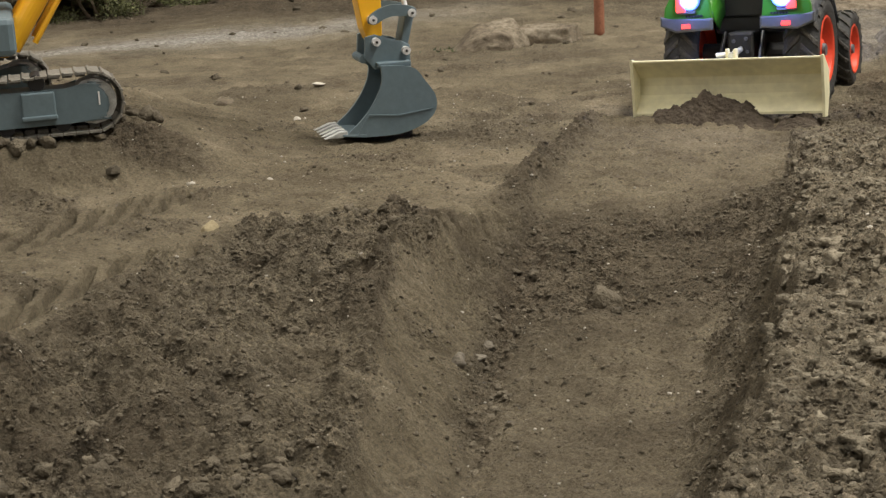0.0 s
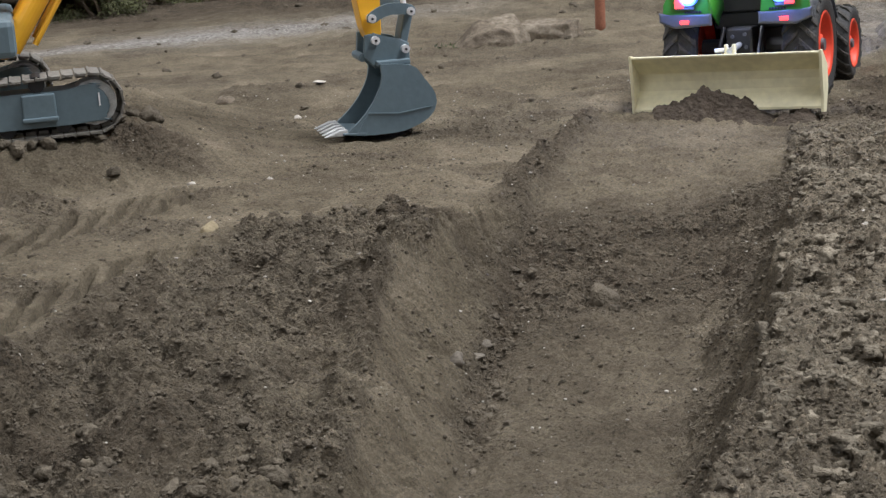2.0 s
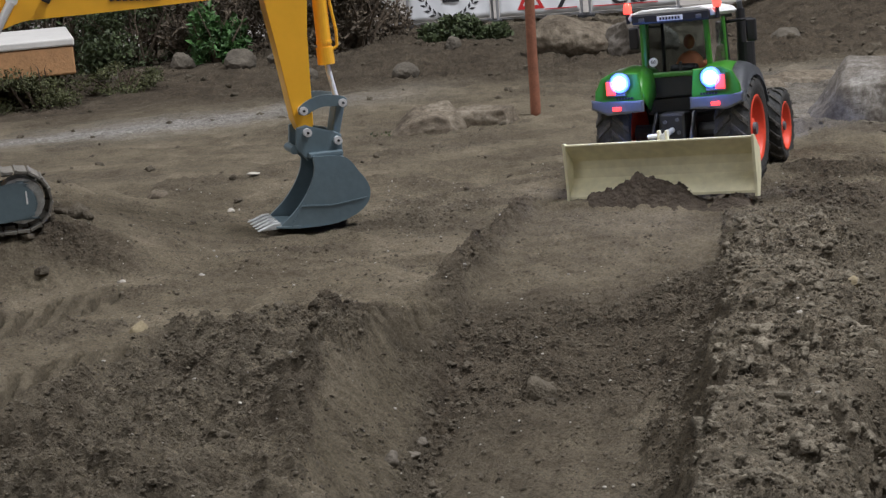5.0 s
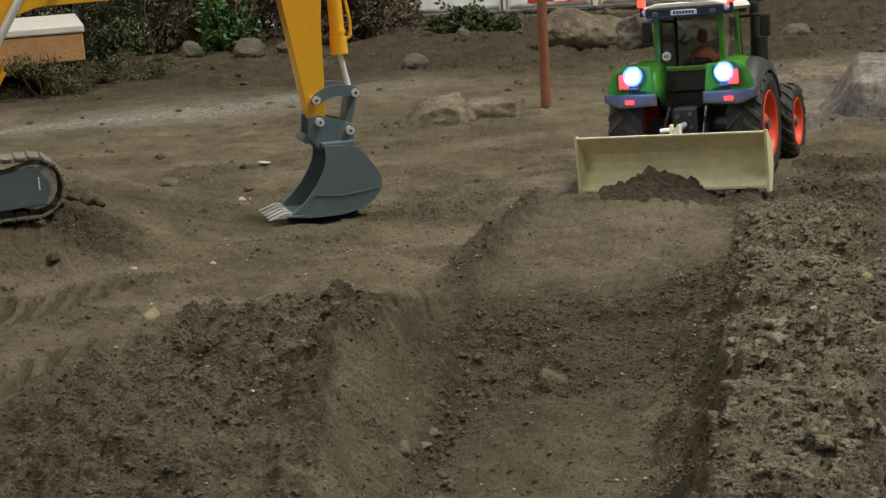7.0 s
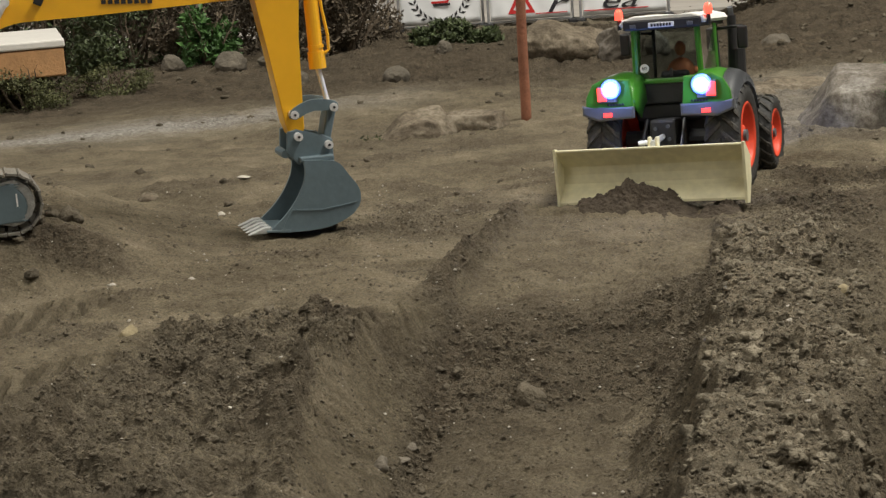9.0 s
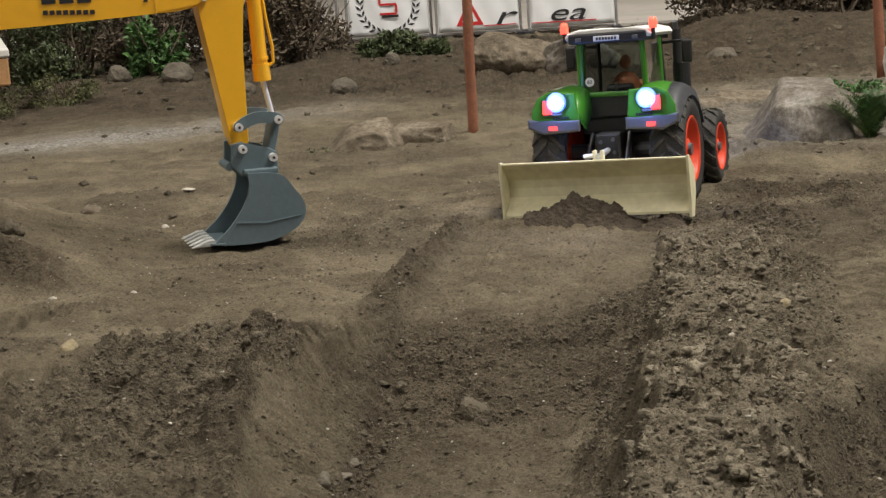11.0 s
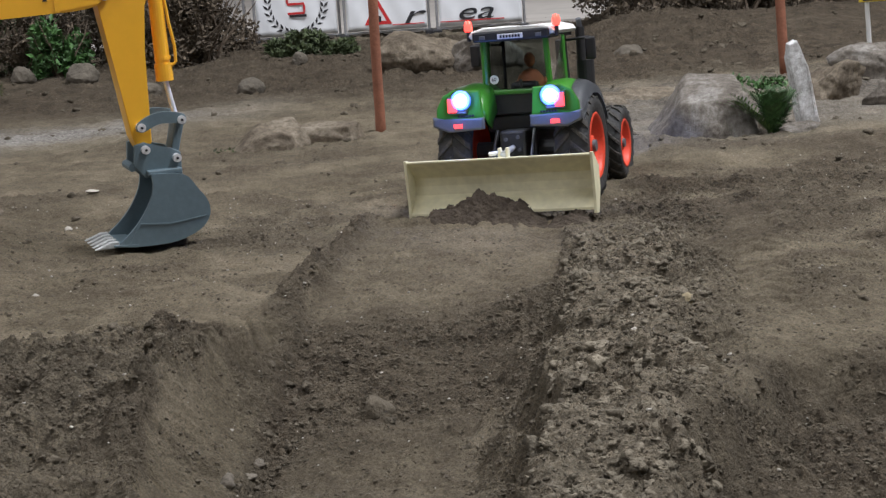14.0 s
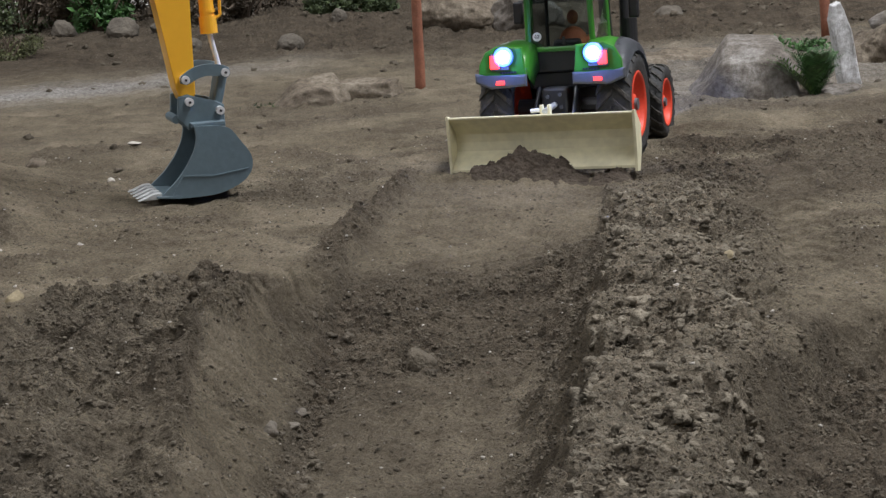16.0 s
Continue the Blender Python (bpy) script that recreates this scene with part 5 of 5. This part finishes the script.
def tractor(e):
    RR, RF, WB = 0.0555, 0.0435, 0.17
    for s in (-1, 1):
        wheel("rear_wheel", e, s * 0.062, 0, RR, RR, 0.036, s, 20)
        wheel("front_wheel", e, s * 0.060, WB, RF, RF, 0.029, s, 18)
    part("rear_axle", rod(bmesh.new(), (-0.05, 0, RR), (0.05, 0, RR), 0.01, None, 14), BLACK, e)
    part("front_axle", rod(bmesh.new(), (-0.05, WB, RF), (0.05, WB, RF), 0.007, None, 14), BLACK, e)
    part("chassis", box(bmesh.new(), (0, 0.085, 0.058), (0.036, 0.2, 0.034), None, 0.004), BLACK, e)
    bm = bmesh.new()
    plate(bm, [(0.062, 0.075), (0.225, 0.07), (0.232, 0.085), (0.228, 0.104), (0.2, 0.117), (0.062, 0.126)], -0.021, 0.021, 0.005)
    bmesh.ops.rotate(bm, cent=(0, 0, 0), matrix=Matrix.Rotation(math.pi / 2, 3, "Z"), verts=bm.verts)
    part("hood", bm, GREEN, e, "green engine hood", False)
    part("front_weight", box(bmesh.new(), (0, 0.235, 0.06), (0.05, 0.025, 0.03), None, 0.004), BLACK, e)
    # cab
    cab = part("cab_floor", box(bmesh.new(), (0, 0.034, 0.085), (0.074, 0.078, 0.02), None, 0.004), BLACK, e)
    part("rear_wall", box(bmesh.new(), (0, -0.006, 0.106), (0.066, 0.006, 0.026), None, 0.002), BLACK, cab)
    zt, zb = 0.172, 0.118
    for s in (-1, 1):
        part("rear_pillar", rod(bmesh.new(), (s * 0.0345, -0.008, zb - 0.002), (s * 0.0335, -0.012, zt), 0.0032, None, 8), GREEN, cab)
        part("mid_pillar", rod(bmesh.new(), (s * 0.043, 0.03, 0.095), (s * 0.041, 0.03, zt), 0.0024, None, 8), GREEN, cab)
        part("front_pillar", rod(bmesh.new(), (s * 0.036, 0.072, 0.095), (s * 0.034, 0.066, zt), 0.0022, None, 8), BLACK, cab)
        bm = bmesh.new()
        a = [(s * 0.0358, -0.007, zb), (s * 0.0435, 0.03, zb), (s * 0.0415, 0.03, zt), (s * 0.0348, -0.011, zt)]
        b = [(s * 0.0438, 0.031, zb - 0.02), (s * 0.0365, 0.071, zb - 0.02), (s * 0.0345, 0.066, zt), (s * 0.0418, 0.031, zt)]
        for q in (a, b):
            bm.faces.new([bm.verts.new(p) for p in q])
        bmesh.ops.solidify(bm, geom=bm.faces[:], thickness=0.0008)
        pane = part("side_window", bm, GLASS, cab)
        pane.visible_shadow = False
    part("window_sill", box(bmesh.new(), (0, -0.0085, zb - 0.001), (0.074, 0.006, 0.0055), None, 0.0018), GREEN, cab)
    pane = part("rear_window", plate(bmesh.new(), [(-0.031, zb + 0.004), (-0.028, zb + 0.002), (0.028, zb + 0.002), (0.031, zb + 0.004), (0.0305, zt - 0.002), (-0.0305, zt - 0.002)], -0.0102, -0.0092), GLASS, cab)
    pane.visible_shadow = False
    part("windscreen", plate(bmesh.new(), [(-0.034, 0.1), (0.034, 0.1), (0.033, zt), (-0.033, zt)], 0.0685, 0.0693), GLASS, cab).visible_shadow = False
    part("window_latch", box(bmesh.new(), (0.004, -0.011, zb + 0.007), (0.003, 0.002, 0.009), None, 0.0006), BLACK, cab)
    badge = part("speed_badge", rod(bmesh.new(), (-0.0245, -0.0115, zb + 0.0125), (-0.0245, -0.0102, zb + 0.0125), 0.0047, None, 24), WHITE_ROOF, cab, "round white 60 sign")
    lettering("badge_digits", "60", 0.0052, pose(-0.0245, -0.0117, zb + 0.0125, 90, 0, 0), INK, badge, 0.0002)
    # seat and figure
    part("driver_seat", box(bmesh.new(), (0, 0.02, 0.108), (0.03, 0.012, 0.036), None, 0.004), BLACK, cab)
    roof = part("roof", plate(bmesh.new(), [(-0.044, 0.174), (0.044, 0.174), (0.046, 0.177), (0.043, 0.1815), (0.03, 0.185), (0.012, 0.1838), (-0.012, 0.1838), (-0.03, 0.185), (-0.043, 0.1815), (-0.046, 0.177)], -0.022, 0.078, 0.002), WHITE_ROOF, e, "white cab roof")
    part("roof_edge", box(bmesh.new(), (0, -0.0225, 0.1755), (0.082, 0.007, 0.0105), None, 0.002), BLACK, roof)
    part("roof_lining", box(bmesh.new(), (0, 0.03, 0.172), (0.08, 0.1, 0.004), None, 0.001), BLACK, roof)
    np_ = part("number_plate", box(bmesh.new(), (0, -0.0268, 0.1748), (0.027, 0.0012, 0.0052), None, 0.0004), PLATE, roof, "small white number plate")
    bm = bmesh.new()
    for i in range(7):
        box(bm, (-0.0095 + 0.0032 * i, -0.0276, 0.1748), (0.002, 0.0006, 0.0028))
    part("plate_bar", bm, INK, np_)
    for s in (-1, 1):
        lamp = part("roof_lamp", box(bmesh.new(), (s * 0.03, -0.0265, 0.1745), (0.006, 0.002, 0.004), None, 0.0005), GREY_FENDER, roof)
        stem = part("beacon_stem", rod(bmesh.new(), (s * 0.047, -0.016, 0.172), (s * 0.047, -0.016, 0.182), 0.0022, None, 8), BLACK, e)
        bm = bmesh.new()
        lathe(bm, [(0.182, 0.0038), (0.184, 0.0044), (0.189, 0.0042), (0.1925, 0.003), (0.1935, 0.0001)], 16, "Z", (s * 0.047, -0.016, 0))
        part("beacon", bm, ORANGE_LIT, stem, "lit orange beacon", True)
        mir = part("mirror_arm", rod(bmesh.new(), (s * 0.036, 0.066, 0.165), (s * 0.064, 0.062, 0.167), 0.0016, None, 8), BLACK, e)
        part("mirror", box(bmesh.new(), (s * 0.064, 0.06, 0.155), (0.011, 0.006, 0.024), None, 0.002), BLACK, mir)
    # exhaust and air filter
    part("exhaust", rod(bmesh.new(), (0.047, 0.088, 0.1), (0.047, 0.088, 0.178), 0.005, None, 16), BLACK, e)
    part("exhaust_tip", rod(bmesh.new(), (0.047, 0.088, 0.178), (0.047, 0.084, 0.187), 0.003, None, 12), GREY_FENDER, e)
    part("air_filter", rod(bmesh.new(), (0.05, 0.092, 0.095), (0.05, 0.092, 0.142), 0.0095, None, 18), BLACK, e)
    part("side_tank", box(bmesh.new(), (0.042, 0.075, 0.07), (0.026, 0.06, 0.04), None, 0.006), BLACK, e)
    part("side_tank", box(bmesh.new(), (-0.042, 0.075, 0.07), (0.026, 0.06, 0.04), None, 0.006), BLACK, e)
    # rear fenders: a green inner arch and a grey rim
    for s in (-1, 1):
        bm = bmesh.new()
        prev = None
        steps = 16
        for i in range(steps + 1):
            a = math.radians(142 - 124 * i / steps)
            r = RR * 1.23
            cy, cz = r * math.cos(a) * 1.0, RR + r * math.sin(a) * 0.98
            row = [bm.verts.new((s * xx, cy, cz + dz)) for xx, dz in ((0.027, -0.001), (0.033, 0.0035), (0.05, 0.005), (0.064, 0.002))]
            if prev:
                for k in range(3):
                    bm.faces.new((prev[k], prev[k + 1], row[k + 1], row[k]))
            prev = row
        # inner cheek
        rows = []
        for i in range(steps + 1):
            a = math.radians(142 - 124 * i / steps)
            rows.append((bm.verts.new((s * 0.027, RR * 1.23 * math.cos(a), RR - 0.001 + RR * 1.205 * math.sin(a))), bm.verts.new((s * 0.025, RR * 0.75 * math.cos(a), RR + RR * 0.75 * math.sin(a)))))
        for p0, p1 in zip(rows, rows[1:]):
            bm.faces.new((p0[0], p1[0], p1[1], p0[1]))
        bmesh.ops.remove_doubles(bm, verts=bm.verts, dist=0.0001)
        bmesh.ops.solidify(bm, geom=bm.faces[:], thickness=0.0012)
        fen = part("rear_fender", bm, GREEN, e, "green rear mudguard", True)
        bm = bmesh.new()
        prev = None
        for i in range(steps + 1):
            a = math.radians(142 - 120 * i / steps)
            r = RR * 1.23
            row = [bm.verts.new((s * xx, r * math.cos(a) * k, RR + r * math.sin(a) * 0.98 * k + dz)) for xx, dz, k in ((0.062, 0.0035, 1), (0.07, 0.0015, 1), (0.0775, -0.003, 1), (0.079, -0.009, 0.96))]
            if prev:
                for k in range(3):
                    bm.faces.new((prev[k], prev[k + 1], row[k + 1], row[k]))
            prev = row
        bmesh.ops.solidify(bm, geom=bm.faces[:], thickness=0.0012)
        part("fender_rim", bm, GREY_FENDER, fen, "dark grey plastic rim", True)
        # upright rear face of the mudguard, with its lamps
        face = part("fender_rear", plate(bmesh.new(), [(s * 0.025, 0.092), (s * 0.076, 0.095), (s * 0.075, 0.106), (s * 0.068, 0.1185), (s * 0.056, 0.1245), (s * 0.028, 0.1225)], -0.058, -0.054, 0.0015), GREEN, fen)
        part("fender_skirt", plate(bmesh.new(), [(s * 0.024, 0.083), (s * 0.062, 0.081), (s * 0.079, 0.088), (s * 0.079, 0.098), (s * 0.06, 0.093), (s * 0.024, 0.095)], -0.0618, -0.0560, 0.0024), GREY_FENDER, fen)
        bm = bmesh.new()
        for i in range(6):
            rod(bm, (s * (0.036 + 0.003 * i), -0.0595, 0.0975), (s * (0.036 + 0.003 * i), -0.0578, 0.0975), 0.0013, None, 8)
        part("vent_row", bm, BLACK, fen)
        part("reflector", box(bmesh.new(), (s * 0.051, -0.0642, 0.0875), (0.009, 0.0012, 0.004), None, 0.0004), RED_GLASS, fen)
        hs = part("lamp_housing", box(bmesh.new(), (s * 0.0515, -0.0595, 0.1085), (0.020, 0.005, 0.017), None, 0.001), GREY_FENDER, fen)
        part("tail_lamp", box(bmesh.new(), (s * 0.0565, -0.0625, 0.1085), (0.0095, 0.002, 0.0135), None, 0.0006), RED_GLASS, hs, "lit red tail lamp")
        part("work_light", rod(bmesh.new(), (s * 0.0470, -0.0638, 0.1135), (s * 0.0470, -0.0616, 0.1135), 0.0072, None, 20), WORKLIGHT, hs, "lit blue-white work light")
        # added glowing ring in place of the blue halo round the lamp
        part("halo_ring", lathe(bmesh.new(), [(0.0, 0.0072), (0.0012, 0.0088), (0.0006, 0.0102), (-0.0016, 0.0104)], 24, "X"), BLUE_GLOW, hs, "glowing blue ring standing in for the lamp's halo", True).matrix_local = Matrix.Translation((s * 0.0470, -0.0626, 0.1135)) @ Matrix.Rotation(-math.pi / 2, 4, "Z")
    # linkage
    part("hitch_block", box(bmesh.new(), (0, -0.03, 0.062), (0.028, 0.03, 0.034), None, 0.003), BLACK, e)
    bm = bmesh.new()
    for x, z in ((-0.007, 0.07), (0.006, 0.072), (-0.005, 0.06), (0.007, 0.059)):
        rod(bm, (x, -0.047, z), (x, -0.0445, z), 0.002, None, 10)
    part("coupling", bm, GREY_FENDER, e)
    for s in (-1, 1):
        part("lower_link", rod(bmesh.new(), (s * 0.018, -0.02, 0.045), (s * 0.022, -0.076, 0.035), 0.0032, None, 10), BLACK, e)
        part("lift_rod", rod(bmesh.new(), (s * 0.02, -0.028, 0.078), (s * 0.021, -0.06, 0.04), 0.0022, None, 10), BLACK, e)
    part("top_link", rod(bmesh.new(), (0, -0.04, 0.062), (0, -0.085, 0.058), 0.003, None, 10), WORN, e)
    part("spring", rod(bmesh.new(), (-0.018, -0.072, 0.058), (-0.004, -0.072, 0.059), 0.0024, None, 10), CHROME, e)
    # blade
    W = 0.0945
    prof = [(-0.1085, 0.0555), (-0.093, 0.0435), (-0.0875, 0.0385), (-0.0865, 0.03), (-0.0875, 0.021), (-0.0915, 0.0165), (-0.105, 0.004), (-0.105, 0.0015), (-0.0935, 0.0055), (-0.0848, 0.0155), (-0.0843, 0.03), (-0.0848, 0.0405), (-0.0888, 0.0455), (-0.107, 0.0575)]
    bm = bmesh.new()
    ends = []
    for x in (-W, W):
        ends.append([bm.verts.new((x, y, z)) for y, z in prof])
    n = len(prof)
    for i in range(n):
        bm.faces.new((ends[0][i], ends[0][(i + 1) % n], ends[1][(i + 1) % n], ends[1][i]))
    bm.faces.new(ends[0])
    bm.faces.new(ends[1][::-1])
    blade = part("rear_blade", bm, CREAM, e, "cream painted grading blade with worn edge")
    part("blade_fold", box(bmesh.new(), (0, -0.1075, 0.0562), (2 * W, 0.004, 0.0022), None, 0.0006), CREAM, blade)
    for s in (-1, 1):
        bm = bmesh.new()
        plate(bm, [(-0.084, 0.043), (-0.105, 0.0585), (-0.1105, 0.0585), (-0.1055, 0.012), (-0.106, -0.002), (-0.094, -0.003), (-0.083, 0.02)], -0.0014, 0.0014, 0.0005)
        bmesh.ops.rotate(bm, cent=(0, 0, 0), matrix=Matrix.Rotation(math.pi / 2, 3, "Z"), verts=bm.verts)
        bmesh.ops.translate(bm, vec=(s * (W + 0.0012), 0, 0), verts=bm.verts)
        part("side_plate", bm, CREAM, blade)
    part("blade_bracket", box(bmesh.new(), (0, -0.08, 0.04), (0.03, 0.01, 0.03), None, 0.002), CREAM, blade)
    for s in (-1, 1):
        part("bracket_ear", box(bmesh.new(), (s * 0.004, -0.081, 0.058), (0.003, 0.008, 0.014), None, 0.001), CREAM, blade)


tractor(TRAC)

# figure in the cab
bm = bmesh.new()
for c, s in (((0, 0, 0.0), (0.03, 0.018, 0.03)), ((0, 0.0, 0.024), (0.012, 0.013, 0.016)), ((-0.014, 0.012, 0.0), (0.008, 0.026, 0.01)), ((0.014, 0.012, 0.0), (0.008, 0.026, 0.01))):
    r = bmesh.ops.create_icosphere(bm, subdivisions=2, radius=0.5)
    bmesh.ops.scale(bm, vec=s, verts=r["verts"])
    bmesh.ops.translate(bm, vec=c, verts=r["verts"])
fig = part("driver_doll", bm, FIGURE, None, "", True)
fig.matrix_world = TRAC.matrix_world @ pose(0.003, 0.034, 0.124)
tagged(fig, "small plastic doll sitting in the tractor cab", "doll")

# point lamps added off the lenses for work light spill and imitated glare
for s in (-1, 1):
    d = bpy.data.lights.new("work_light_glare", "POINT")
    d.energy, d.color, d.shadow_soft_size = 0.11, (0.16, 0.32, 1.0), 0.005
    ob = new("work_light_glare", d)
    ob.matrix_world = TRAC.matrix_world @ pose(s * 0.0470, -0.0745, 0.1135)

# head lamps, lit, on the ground ahead of the tractor
for s in (-1, 1):
    lens = part("head_lamp", rod(bmesh.new(), (s * 0.014, 0.229, 0.096), (s * 0.014, 0.2335, 0.095), 0.005, None, 16), WORKLIGHT, TRAC, "lit blue-white head lamp")
    d = bpy.data.lights.new("head_lamp_beam", "SPOT")
    d.energy, d.color, d.spot_size, d.spot_blend, d.shadow_soft_size = 1.1, (0.5, 0.6, 1.0), radians(62), 0.5, 0.004
    ob = new("head_lamp_beam", d)
    ob.matrix_world = TRAC.matrix_world @ look((s * 0.014, 0.236, 0.095), (s * 0.03, 0.42, -0.02))

# earth pushed up by the blade
bm = bmesh.new()
nx, ny = 130, 44
HEAP_X = (-0.092, -0.084, -0.071, -0.063, -0.047, -0.027, -0.012, 0.005, 0.017, 0.031, 0.043, 0.051, 0.057, 0.074, 0.088, 0.093)
HEAP_H = (0.001, 0.003, 0.015, 0.019, 0.019, 0.031, 0.028, 0.025, 0.024, 0.016, 0.008, 0.002, 0.009, 0.015, 0.009, 0.002)
grid = []
for j in range(ny + 1):
    row = []
    for i in range(nx + 1):
        x, y = -0.094 + 0.187 * i / nx, -0.155 + 0.064 * j / ny
        ridge = math.exp(-((y + 0.106) / 0.019) ** 2)
        h = ridge * float(np.interp(x, HEAP_X, HEAP_H))
        ridge = min(1.0, h / 0.014)
        v = Vector((x, y, 0)) * 70
        h += ridge * (0.008 * noise.noise(v) + 0.004 * noise.noise(v * 2.7) + 0.0022 * noise.noise(v * 6))
        row.append(bm.verts.new((x, y, h - 0.003 - 0.012 * smooth(np.array(-y), 0.128, 0.155).item())))
    grid.append(row)
for j in range(ny):
    for i in range(nx):
        bm.faces.new((grid[j][i], grid[j][i + 1], grid[j + 1][i + 1], grid[j + 1][i]))
heap = part("earth_heap", bm, DAMP, None, "", True)
heap.matrix_world = TRAC.matrix_world @ pose(0, 0, 0, 3.5, 2.0)
tagged(heap, "loose dark earth heaped up against the blade", "heap", kind="stuff")
